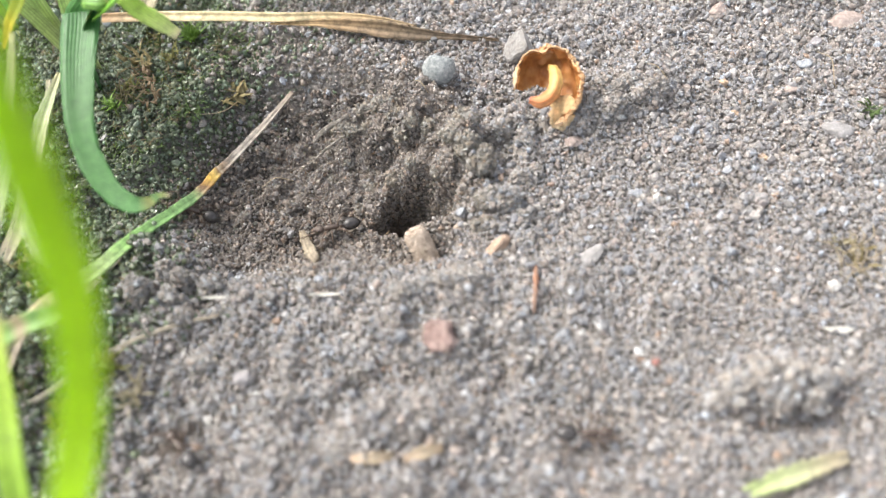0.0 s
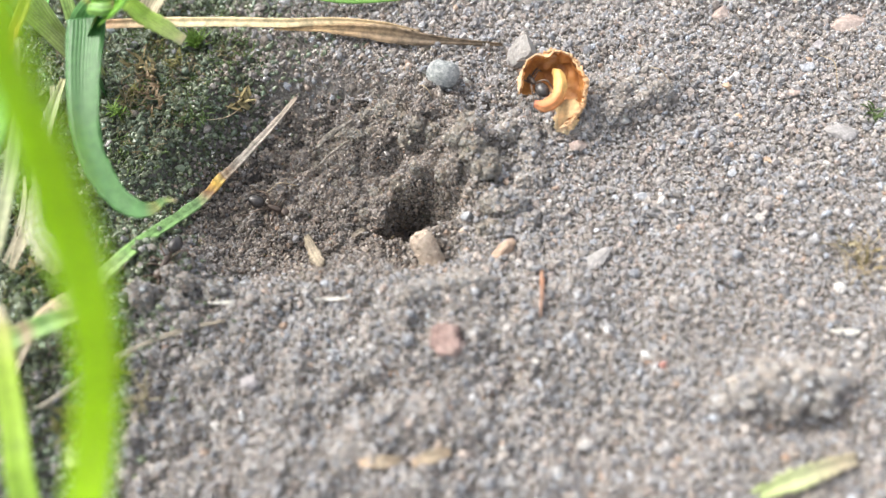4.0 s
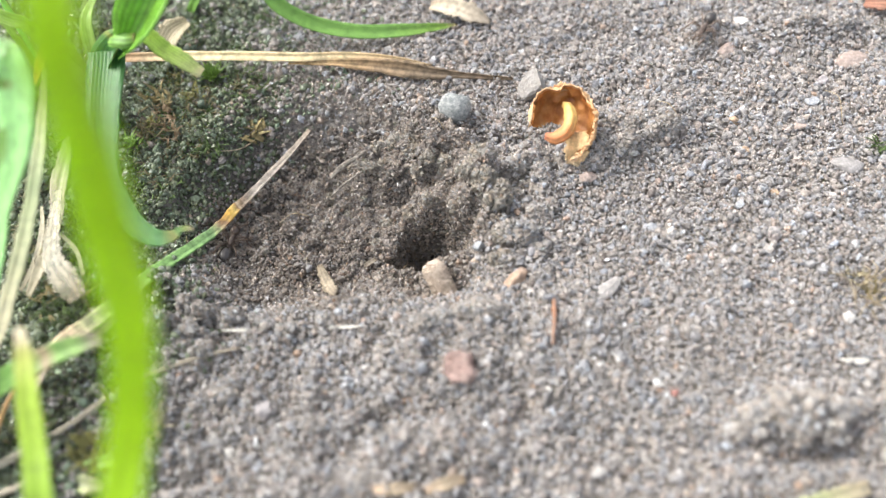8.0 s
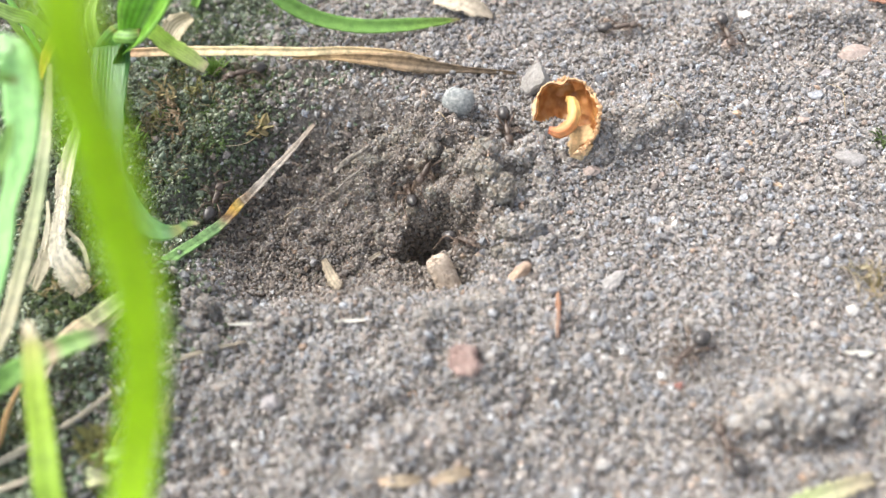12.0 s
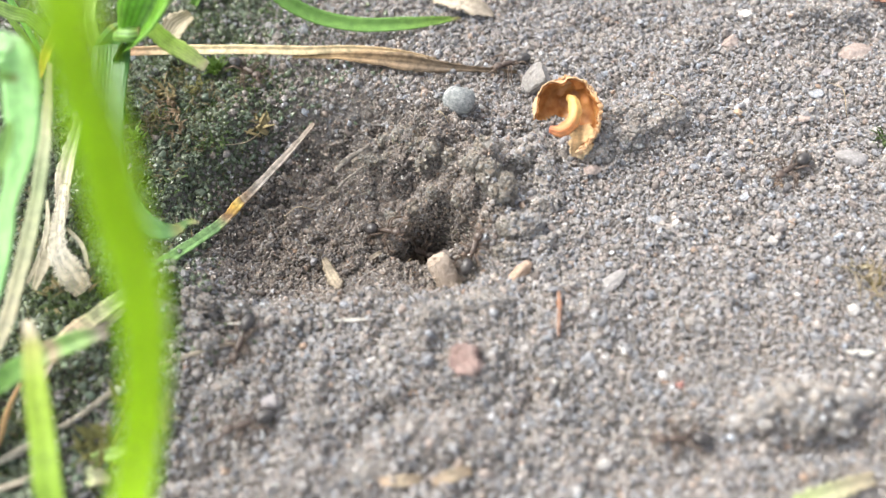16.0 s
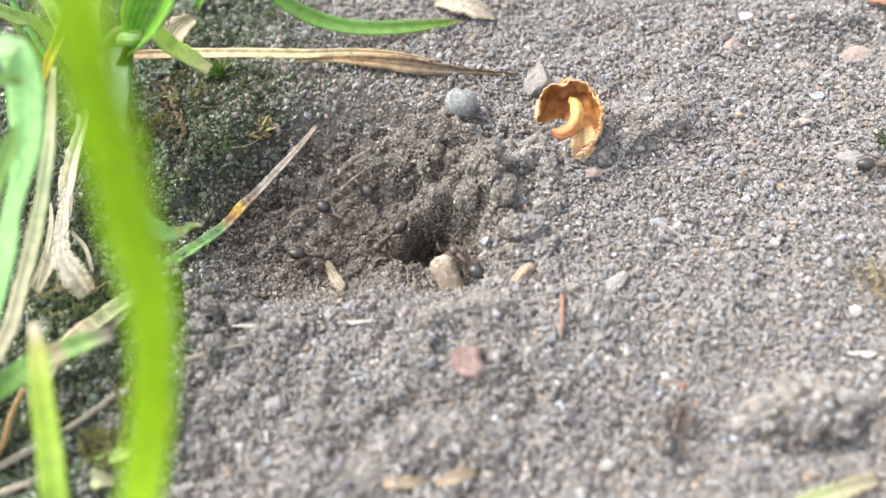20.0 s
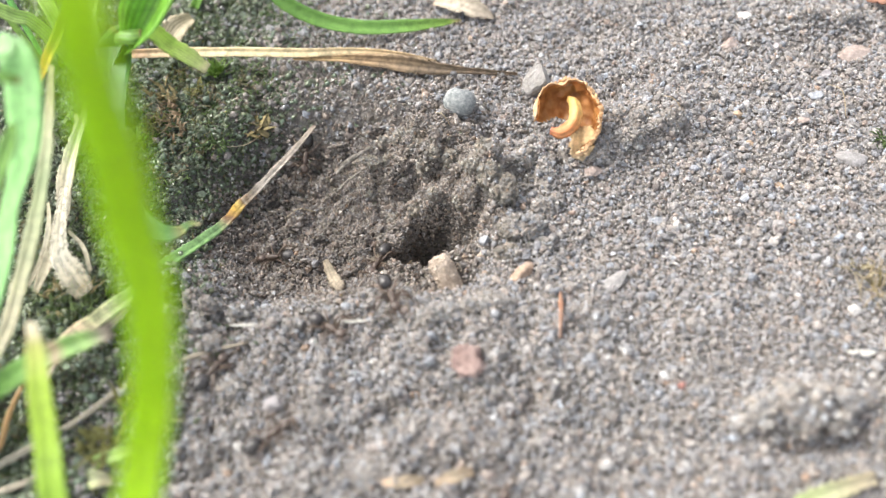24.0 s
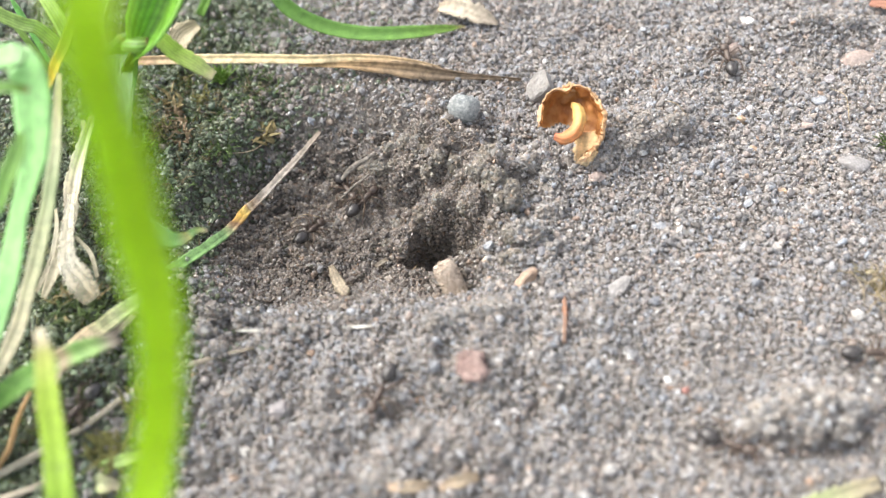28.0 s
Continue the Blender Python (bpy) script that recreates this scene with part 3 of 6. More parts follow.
def build_grains():
    kinds = ((MAT_GRAIN, MAT_GRIT, "loose rounded grey and tan sand grains"), (MAT_PIT_SHADED, MAT_GRIT_PIT_SHADED, "fine brown grains lining the pit, toned down for shade"), (MAT_MOSSGRAIN_SHADED, MAT_GRIT_MOSSY_SHADED, "moss-dark grains round the grass, toned for shade and green haze"))
    x, y, rs = strew(0.275, 11)
    size = np.clip(np.exp(rs.randn(len(x)) * 0.36) * 0.30, 0.12, 0.7)
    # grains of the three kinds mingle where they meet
    pit_shaded = dug(x + 0.9 * rs.randn(len(x)), y + 0.9 * rs.randn(len(x)))
    # some of the pit's dark grains lie on the slope behind it
    pit_shaded |= rs.rand(len(x)) < 0.65 * bell(x, y, -7, 16.0, 8.5, 6)
    moss_shaded = mossy_shaded(x + (2.2 + 2.6 * sstep(12, 18, y)) * rs.randn(len(x)) - 1.5 * sstep(13, 17, y), y + 1.0 * rs.randn(len(x))) & ~pit_shaded
    size[pit_shaded] *= 0.85
    z = height(x, y) + size * (0.5 * rs.rand(len(x)) - 0.05) + 0.16 * np.maximum(0, value_noise(x / 0.42, y / 0.42, 41))
    # the dark soil is covered more closely by finer ones
    more, more_y, _ = strew(0.27, 19)
    close = dug(more, more_y) | (mossy_shaded(more, more_y) & (more > -32))
    small = np.clip(np.exp(rs.randn(int(close.sum())) * 0.35) * 0.21, 0.1, 0.45)
    more, more_y = more[close], more_y[close]
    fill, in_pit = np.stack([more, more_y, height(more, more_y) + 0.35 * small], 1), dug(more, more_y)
    for mask, mat_, label in ((in_pit, MAT_PIT_SHADED, "fine brown grit covering the pit soil, toned down for shade"), (~in_pit, MAT_DARKGRIT, "fine dark grit covering moss soil, grass shade in its tone")):
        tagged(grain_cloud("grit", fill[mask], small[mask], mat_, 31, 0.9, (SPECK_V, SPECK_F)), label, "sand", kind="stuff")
    # the steep walls of the entrance carry more grains
    a, r = rs.rand(4600) * 2 * np.pi, 0.4 + 0.8 * rs.rand(4600)
    wx, wy = HOLE[0] + 3.1 * r * np.cos(a), HOLE[1] + 2.5 * r * np.sin(a)
    # and so does the rough slope behind it
    wx, wy = np.concatenate([wx, rs.uniform(-12, 3.5, 5400)]), np.concatenate([wy, rs.uniform(5.0, 11.0, 5400)])
    ws = np.clip(np.exp(rs.randn(10000) * 0.4) * 0.2, 0.1, 0.5)
    at = np.concatenate([np.stack([x, y, z], 1), np.stack([wx, wy, height(wx, wy) + ws * 0.25], 1)])
    size, pit_shaded, moss_shaded = np.concatenate([size, ws]), np.concatenate([pit_shaded, np.ones(10000, bool)]), np.concatenate([moss_shaded, np.zeros(10000, bool)])
    # fine grit sticks to every grain
    on = np.repeat(np.arange(len(at)), 2)
    d = rs.randn(len(on), 3)
    d /= np.linalg.norm(d, axis=1, keepdims=True)
    d[:, 2] = np.abs(d[:, 2])
    grit = at[on] + d * (0.5 * size[on] + 0.02)[:, None] * np.array([1.25, 1.25, 0.8])
    fine = np.clip(np.exp(rs.randn(len(on)) * 0.35) * 0.135, 0.07, 0.3)
    for n, (mask, (mat_, grit_mat, label)) in enumerate(zip((~(pit_shaded | moss_shaded), pit_shaded, moss_shaded), kinds)):
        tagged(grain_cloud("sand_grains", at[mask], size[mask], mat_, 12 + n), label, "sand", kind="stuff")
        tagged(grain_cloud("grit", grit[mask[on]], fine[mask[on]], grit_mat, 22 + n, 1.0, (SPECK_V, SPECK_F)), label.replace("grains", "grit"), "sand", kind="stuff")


build_grains()


# ---- grass ----
def blade(name, label, mat_, pts, widths, parent=None, **kw):
    """A blade as a thing of its own, or as a part of a plant; stems that lie down rest on the soil."""
    if name in ("grass_stem", "dry_stem"):
        pts = [(x, y, max(z, float(height(x, y)) + 0.12)) if z > -0.5 or z < -0.51 else (x, y, z) for x, y, z in pts]
    alone = parent is None
    if alone and name in SHOOTS:
        parent = tagged(holder(SHOOTS[name], pts[0]), label, "grass")
        name, label = "blade", ""
    o = pts[0]
    ob = part(name, blade_mesh(pts, widths, origin=o, **kw), mat_, parent)
    ob.location = (Vector(o) * MM - parent.location) if parent else Vector(o) * MM
    if alone and parent is not None:
        rib = part("midrib", tube_mesh([Vector(p) - Vector(o) - Vector((0, -0.03, 0.05)) for p in pts], [0.05 * w for w in widths], steps=30, sides=6), mat_, parent)
    elif alone:
        tagged(ob, label, "leaf scrap")
    elif label:
        ob["label"] = label
    return ob


SHOOTS = {"grass_blade": "grass_shoot", "grass_stem": "withering_grass", "dry_stem": "dry_grass", "dead_blade": "dead_grass"}


def build_grass():
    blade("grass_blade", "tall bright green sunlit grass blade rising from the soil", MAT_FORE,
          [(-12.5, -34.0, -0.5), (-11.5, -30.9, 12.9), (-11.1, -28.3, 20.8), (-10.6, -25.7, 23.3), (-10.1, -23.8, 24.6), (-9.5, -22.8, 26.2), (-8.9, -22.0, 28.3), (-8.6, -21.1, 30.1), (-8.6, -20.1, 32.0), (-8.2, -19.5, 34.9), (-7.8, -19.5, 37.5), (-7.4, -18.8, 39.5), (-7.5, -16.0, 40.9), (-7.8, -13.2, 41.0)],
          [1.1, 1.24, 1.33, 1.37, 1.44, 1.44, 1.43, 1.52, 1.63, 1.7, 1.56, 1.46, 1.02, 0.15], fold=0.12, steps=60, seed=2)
    blade("grass_blade", "short cropped green blade with a bleached tip", MAT_STUB,
          [(-20.85, -12.0, 13.8), (-20.7, -13.0, 13.0), (-20.4, -15.1, 12.2), (-20.0, -17.4, 11.2), (-19.6, -20.1, 10.0), (-19.0, -25.0, 5.5), (-18.6, -28.0, -0.5)],
          [0.45, 0.95, 1.2, 1.3, 1.4, 1.4, 1.3], fold=0.2, seed=3)
    # the tuft beside the pit
    tuft = tagged(holder("grass_tuft", (-24.0, 16.0, -2.0)), "green grass tuft with folded, hanging and cut blades", "grass")
    blade("hanging_blade", "bluish green ribbed blade bent to the soil", MAT_HANG,
          [(-22.6, 14.2, 8.2), (-22.1, 13.2, 9.0), (-22.0, 12.2, 8.8), (-22.0, 9.2, 8.1), (-21.8, 5.6, 7.1), (-21.2, 3.0, 6.1), (-19.9, 0.7, 5.3), (-18.4, -0.6, 5.1), (-17.2, -0.75, 5.2), (-16.5, -0.35, 5.4), (-15.6, -0.55, 5.6)],
          [2.0, 2.62, 2.65, 2.45, 2.05, 1.75, 1.52, 1.25, 0.8, 0.42, 0.22], tuft, fold=0.14, ragged=0.12, seed=4)
    blade("folded_blade", "broad fresh green blade folded on itself", MAT_FOLD,
          [(-20.6, 12.2, 9.6), (-19.8, 11.9, 10.6), (-18.6, 12.1, 11.9), (-17.5, 13.2, 13.2), (-16.8, 14.7, 14.3), (-15.6, 18.0, 15.5), (-14.8, 22.0, 15.0)],
          [1.3, 1.7, 2.9, 3.5, 3.6, 2.8, 0.6], tuft, fold=0.5, seed=5)
    blade("leaf_sheath", "", MAT_HANG, [(-25.0, 16.0, -2.5), (-24.2, 14.5, 2.0), (-23.3, 13.4, 5.8), (-22.2, 13.0, 8.2), (-20.9, 12.6, 9.8), (-19.9, 12.0, 11.0)], [1.6, 1.7, 1.9, 2.2, 2.0, 1.2], tuft, fold=0.4, seed=6)
    blade("cut_blade", "cut pale green blade end", MAT_CUTEND, [(-20.2, 13.3, 9.6), (-19.0, 13.0, 10.1), (-18.1, 12.6, 9.2), (-16.9, 12.2, 8.3), (-15.8, 11.8, 7.4)], [1.0, 1.1, 1.2, 1.15, 0.75], tuft, fold=0.3, ragged=0.25, thick=0.22, seed=7)
    collar = part("leaf_collar", tube_mesh([(-21.1, 12.3, 10.4), (-20.5, 11.8, 10.9), (-19.8, 11.5, 11.1), (-19.2, 11.5, 11.2)], [0.5, 0.62, 0.62, 0.45], flat=0.7, origin=(-24.0, 16.0, -2.0)), MAT_BLADE, tuft, "pale green collar of the blade")
    blade("yellow_tip_blade", "thin green blade with an orange yellow tip", MAT_YELLOW, [(-20.5, 11.2, 17.6), (-21.9, 9.5, 16.0), (-23.2, 8.5, 14.1), (-24.3, 8.2, 12.7), (-25.3, 7.8, 11.2)], [0.5, 0.63, 0.79, 0.73, 0.2], tuft, fold=0.25, seed=8)
    blade("pale_blade", "", MAT_LIME, [(-33.5, 16.6, 12.5), (-31.3, 16.4, 11.0), (-29.5, 16.2, 9.7), (-28.5, 16.5, 8.6), (-27.0, 16.3, 5.0), (-25.0, 16.2, -1.0)], [0.7, 0.89, 1.06, 1.0, 1.1, 1.2], tuft, fold=0.25, seed=9)
    blade("pale_blade", "", MAT_LIME, [(-30.5, 22.0, 9.0), (-28.5, 19.5, 8.5), (-27.2, 17.5, 6.5), (-26.0, 16.5, 2.0)], [0.4, 1.0, 1.2, 1.0], tuft, fold=0.25, seed=10)
    blade("pale_blade", "", MAT_LIME, [(-24.5, 21.0, 8.0), (-25.2, 18.5, 7.2), (-25.2, 17.0, 4.5), (-25.0, 16.2, 0.0)], [0.3, 0.9, 1.1, 1.2], tuft, fold=0.2, seed=101)
    rnd = random.Random(12)
    for n in range(5):
        bx, by = -29 + rnd.uniform(-4, 4), 19 + rnd.uniform(-3, 4)
        tx, ty = bx + rnd.uniform(-4, 5), by + rnd.uniform(-2, 5)
        blade("pale_blade", "", MAT_LIME if n % 3 else MAT_WIDE, [(bx, by, -0.5), (bx * 0.6 + tx * 0.4, by * 0.6 + ty * 0.4, 3.5 + rnd.uniform(0, 3)), (tx, ty, 5.5 + rnd.uniform(-2, 4))], [rnd.uniform(0.4, 0.7), rnd.uniform(0.5, 0.8), 0.15], tuft, fold=0.25, steps=16, seed=300 + n)
    # pale broad blade with its dry stripe-edged neighbour
    plant = tagged(holder("grass_plant", (-33.0, -12.5, -0.5)), "pale green grass plant with bleached and withered blades", "grass")
    blade("broad_blade", "pale green twisted blade bleached at the bend", MAT_WIDE,
          [(-23.5, 2.6, 18.6), (-22.2, 1.6, 19.1), (-22.0, 1.0, 18.1), (-22.2, -0.2, 16.7), (-22.6, -1.4, 15.2), (-23.4, -2.6, 13.8), (-24.2, -3.7, 12.5), (-24.7, -5.4, 11.3), (-25.4, -7.2, 10.1), (-26.3, -9.0, 8.8), (-28.0, -11.3, 7.0), (-33.0, -13.5, -0.5)],
          [1.3, 1.9, 2.2, 2.25, 2.0, 1.4, 1.2, 1.6, 1.85, 1.9, 1.9, 1.5], plant, fold=0.1, twist=0.5, seed=11)
    blade("bent_blade", "", MAT_WIDE, [(-26.5, 2.5, 15.5), (-25.7, 2.7, 17.4), (-24.1, 2.5, 18.6), (-22.6, 2.0, 19.3), (-22.0, 1.7, 19.3)], [1.1, 1.2, 1.3, 1.25, 0.8], plant, fold=0.15, seed=12)
    blade("thin_blade", "", MAT_BLADE, [(-24.5, -1.8, 19.8), (-22.6, -1.7, 20.4), (-21.5, -1.7, 20.5), (-20.7, -1.7, 20.2)], [0.7, 0.7, 0.57, 0.34], plant, fold=0.35, seed=13)
    blade("striped_blade", "half dead blade striped green and straw", MAT_EDGE,
          [(-23.3, 6.3, 13.8), (-23.6, 3.7, 12.1), (-23.6, 0.8, 11.3), (-24.3, -1.5, 9.7), (-25.1, -3.7, 8.2), (-25.9, -5.6, 6.9), (-26.8, -7.6, 5.6), (-29.0, -10.3, 3.7), (-33.0, -12.5, -0.5)], [0.3, 0.6, 0.8, 0.9, 0.95, 0.95, 0.9, 0.8, 0.7], plant, fold=0.15, ragged=0.3, seed=14)
    blade("low_blade", "", MAT_BLADE, [(-22.5, -1.5, 17.0), (-22.8, -2.3, 16.4), (-23.5, -3.6, 15.6), (-24.2, -4.7, 14.8), (-25.7, -6.2, 13.8), (-30.0, -9.0, 8.0), (-34.0, -11.0, -0.5)], [0.3, 0.92, 0.98, 1.04, 1.1, 1.1, 1.0], plant, fold=0.25, seed=15)
    # dry sheaths at the foot of the tuft
    dry = tagged(holder("withered_sheath", (-28.0, 0.0, 0.4)), "papery withered grass sheaths lying on moss", "dead grass")
    blade("sheath", "", MAT_SHEATH, [(-27.8, 14.1, 1.6), (-27.3, 11.2, 1.5), (-27.4, 7.4, 1.4), (-27.1, 3.9, 1.5), (-27.5, 0.3, 1.4), (-28.2, -1.7, 0.8)], [0.35, 0.65, 0.85, 1.05, 0.9, 0.4], dry, fold=0.2, thick=0.05, ragged=0.5, seed=16)
    blade("sheath", "see-through papery film", MAT_FILM, [(-27.2, 6.5, 2.0), (-26.9, 2.9, 1.9), (-26.4, 0.4, 1.8), (-25.5, -1.0, 1.5), (-24.6, -2.2, 0.9)], [0.5, 1.0, 1.4, 2.0, 1.3], dry, fold=0.15, thick=0.04, ragged=0.5, seed=17)
    blade("sheath", "", MAT_EDGE, [(-26.8, 14.3, 2.0), (-27.2, 11.2, 1.8), (-27.4, 8.1, 1.6), (-27.4, 5.7, 1.2)], [0.43, 0.93, 1.24, 1.0], dry, fold=0.3, ragged=0.3, seed=18)
    blade("sheath", "", MAT_SHEATH, [(-26.6, 3.0, 1.3), (-25.3, 1.5, 1.2), (-24.6, -0.4, 0.9)], [0.24, 0.32, 0.3], dry, fold=0.25, seed=19)
    blade("sheath", "", MAT_SHEATH, [(-28.4, 5.5, 1.5), (-27.7, 3.2, 2.0), (-27.9, 0.9, 1.5), (-28.8, -1.2, 0.8)], [0.2, 0.35, 0.4, 0.25], dry, fold=0.25, seed=190)
    # single blades and stems
    blade("grass_blade", "slender green blade arching over the soil", MAT_BLADE,
          [(-20.5, 27.5, -0.5), (-16.5, 26.2, 5.5), (-13.2, 24.1, 6.1), (-11.6, 22.7, 4.0), (-9.0, 22.1, 2.3), (-5.5, 21.7, 1.4), (-1.7, 22.0, 0.9), (1.2, 22.6, 0.5), (3.0, 23.0, 0.3)], [0.9, 1.1, 1.18, 1.25, 1.26, 1.23, 1.15, 0.68, 0.12], fold=0.25, seed=20)
    straw = tagged(holder("dead_grass", (-24.1, 19.4, 2.5)), "dry straw-coloured blade curling to brown", "grass")
    blade("straw_blade", "cream dry blade", MAT_STRAW,
          [(-24.1, 19.4, 2.5), (-19.1, 19.4, 2.2), (-14.5, 19.15, 2.0), (-10.0, 18.8, 1.8), (-7.3, 19.0, 1.5), (-4.5, 18.85, 1.3), (-2.0, 18.3, 1.2), (0.6, 17.5, 1.1)], [0.75, 0.78, 0.75, 0.72, 0.62, 0.55, 0.5, 0.15], straw, fold=0.2, twist=0.3, ragged=0.15, seed=21)
    blade("curled_edge", "brown shrivelled curled edge", MAT_SHRIVEL,
          [(-11.0, 18.5, 1.5), (-7.3, 18.5, 1.2), (-4.5, 18.2, 1.0), (-1.3, 17.4, 1.0), (0.9, 16.9, 0.9), (3.2, 16.5, 0.8), (7.0, 15.9, 0.6)], [0.15, 0.55, 1.0, 1.35, 0.95, 0.55, 0.3], straw, fold=0.25, twist=0.9, ragged=0.3, seed=210)
    blade("dead_blade", "bleached papery scrap of blade", MAT_DRY, [(-21.8, 21.2, 0.9), (-20.9, 23.2, 1.4), (-19.6, 24.0, 1.8)], [1.6, 2.0, 1.0], fold=0.3, ragged=0.4, seed=22)
    blade("grass_stem", "withering stem, grey at the tip, yellow banded, green below", MAT_STEM,
          [(-9.6, 13.6, -1.2), (-11.3, 11.7, -1.8), (-13.2, 9.8, -2.4), (-14.9, 8.0, -2.8), (-15.6, 7.2, -2.8), (-16.7, 5.4, -2.6), (-18.2, 3.3, -1.8), (-20.1, 0.5, -0.6), (-21.7, -2.4, 0.6), (-23.7, -5.6, 2.0), (-25.3, -8.4, 3.2), (-27.0, -10.7, 4.5), (-28.3, -12.0, 5.2), (-31.0, -15.0, -0.5)], [0.3, 0.48, 0.62, 0.72, 0.78, 0.78, 0.8, 0.92, 1.05, 1.15, 1.25, 1.35, 1.3, 1.1], fold=0.12, ragged=0.3, steps=56, seed=23)
    blade("dry_stem", "dry tan stem beside the green one", MAT_STRAWTHIN, [(-19.2, 2.7, -2.2), (-20.8, -0.4, -0.9), (-22.3, -3.6, 0.3), (-23.3, -5.3, 1.1), (-25.2, -7.0, 1.9), (-27.5, -10.0, -0.5)], [0.43, 0.66, 0.87, 1.0, 1.1, 0.8], fold=0.3, ragged=0.2, seed=24)
    blade("grass_blade", "short green blade with a brown withered tip", MAT_CUT, [(-34.6, -11.8, -1.0), (-28.9, -12.0, 4.0), (-26.0, -11.4, 6.2), (-24.3, -10.9, 7.0), (-22.7, -10.3, 7.4), (-21.1, -9.8, 7.6), (-19.4, -9.3, 7.6)], [0.9, 1.1, 1.2, 1.3, 1.25, 1.15, 0.7], fold=0.2, ragged=0.2, seed=25)
    part_of = [("thin_straw", "long thin weathered straw on the soil", [(-29.1, -14.6, 0.0), (-26.3, -12.8, 0.0), (-23.9, -11.1, -0.2), (-21.7, -9.7, -0.3), (-18.6, -8.0, 0.0), (-16.0, -7.1, 0.2), (-13.4, -6.6, 0.3)], [0.22, 0.25, 0.22, 0.2, 0.2, 0.18, 0.08]),
               ("thin_straw", "thin pale straw lying by the grass", [(-30.0, -16.3, 0.0), (-28.1, -15.7, 0.0), (-26.2, -15.2, -0.2), (-24.8, -14.6, -0.4)], [0.22, 0.22, 0.2, 0.12]),
               ("thin_straw", "thin brown straw leaning by the grass", [(-28.8, -14.0, -0.6), (-28.4, -12.4, 0.4), (-28.0, -10.8, 1.0), (-27.3, -9.1, 1.5)], [0.2, 0.2, 0.2, 0.12])]
    for n, (name, label, pts, rad) in enumerate(part_of):
        lie = [(x, y, max(z, float(height(x, y)) + 0.3 + 0.1 * n)) for x, y, z in pts]
        tagged(part(name, tube_mesh(lie, rad, wobble=0.2, seed=n), MAT_TANSTRAW if "leaning" in label else MAT_STRAWTHIN), label, "straw")
    blade("leaf_scrap", "yellow green scrap of leaf on the soil", MAT_PALE, [(17.6, -20.5, 0.5), (19.6, -20.0, 1.1), (21.5, -19.5, 1.2), (24.0, -18.8, 0.5)], [0.6, 1.2, 1.1, 0.7], fold=0.2, ragged=0.5, seed=26)
    blade("leaf_scrap", "green leaf piece among dry litter", MAT_LIME, [(-23.8, -14.4, -0.4), (-22.3, -14.2, 0.4), (-20.6, -13.9, 0.9), (-19.6, -13.6, 0.8)], [0.6, 0.82, 0.75, 0.34], fold=0.2, ragged=0.3, seed=27)
    blade("leaf_scrap", "yellow green leaf piece among dry litter", MAT_PALE, [(-23.2, -14.9, -0.6), (-22.2, -15.1, 0.2), (-21.3, -15.2, -0.2)], [0.5, 1.2, 0.5], fold=0.25, ragged=0.4, seed=28)
    blade("leaf_scrap", "dry cream and brown leaf scrap", MAT_SCRAP, [(0.9, 25.4, 0.5), (2.4, 24.5, 1.0), (4.2, 23.5, 1.0), (5.8, 22.8, 0.4)], [0.78, 1.45, 1.63, 0.3], fold=0.2, ragged=0.5, seed=29)
    blade("leaf_scrap", "rusty red dead leaf on the soil", MAT_RUST, [(37.3, 21.8, 0.6), (38.9, 20.6, 1.3), (40.7, 19.0, 1.0)], [0.9, 1.8, 1.2], fold=0.25, ragged=0.5, seed=30)


build_grass()


# ---- stones ----
MAT_PEBBLE = stone_material("blue grey pebble", [(0.32, (0.15, 0.165, 0.165)), (0.44, (0.28, 0.30, 0.295)), (0.55, (0.38, 0.395, 0.385)), (0.66, (0.60, 0.60, 0.58))], 3600, 0.7, 0.0003)
MAT_QUARTZ = stone_material("milky violet grey quartz", [(0.3, (0.32, 0.29, 0.29)), (0.6, (0.42, 0.39, 0.39)), (0.8, (0.52, 0.50, 0.51))], 900, 0.35, 0.00006, 0.25)
MAT_CHIPST = stone_material("cloudy grey quartz", [(0.3, (0.27, 0.24, 0.215)), (0.5, (0.35, 0.33, 0.31)), (0.65, (0.46, 0.45, 0.45))], 700, 0.3, 0.00012, 0.3)
MAT_WHITE = stone_material("white stone", [(0.3, (0.46, 0.435, 0.40)), (0.7, (0.66, 0.63, 0.59))], 1500, 0.5, 0.00006)
MAT_RED = stone_material("dull red stone", [(0.3, (0.17, 0.11, 0.095)), (0.48, (0.225, 0.15, 0.13)), (0.6, (0.29, 0.22, 0.195)), (0.74, (0.42, 0.35, 0.31))], 900, 0.7, 0.0001)
MAT_PINK = stone_material("pinkish flat stone", [(0.3, (0.28, 0.215, 0.185)), (0.7, (0.43, 0.355, 0.31))], 600, 0.7, 0.0001)
MAT_GREYST = stone_material("grey stone", [(0.3, (0.19, 0.18, 0.17)), (0.7, (0.36, 0.34, 0.33))], 800, 0.7, 0.0001)
MAT_BLUEST = stone_material("blue grey stone in the sand", [(0.3, (0.24, 0.25, 0.27)), (0.7, (0.42, 0.43, 0.44))], 900, 0.55, 0.00008)
MAT_TANST = stone_material("tan stone half sunk in sand", [(0.3, (0.36, 0.24, 0.15)), (0.7, (0.55, 0.42, 0.30))], 900, 0.65, 0.00008)
MAT_REDDOT = stone_material("brick red crumb on the sand", [(0.3, (0.27, 0.125, 0.10)), (0.7, (0.36, 0.19, 0.16))], 900, 0.65, 0.00008)
MAT_PLUG = stone_material("pale gritty crumb", [(0.3, (0.36, 0.285, 0.22)), (0.5, (0.48, 0.39, 0.31)), (0.7, (0.58, 0.49, 0.40))], 1800, 0.8, 0.0002)


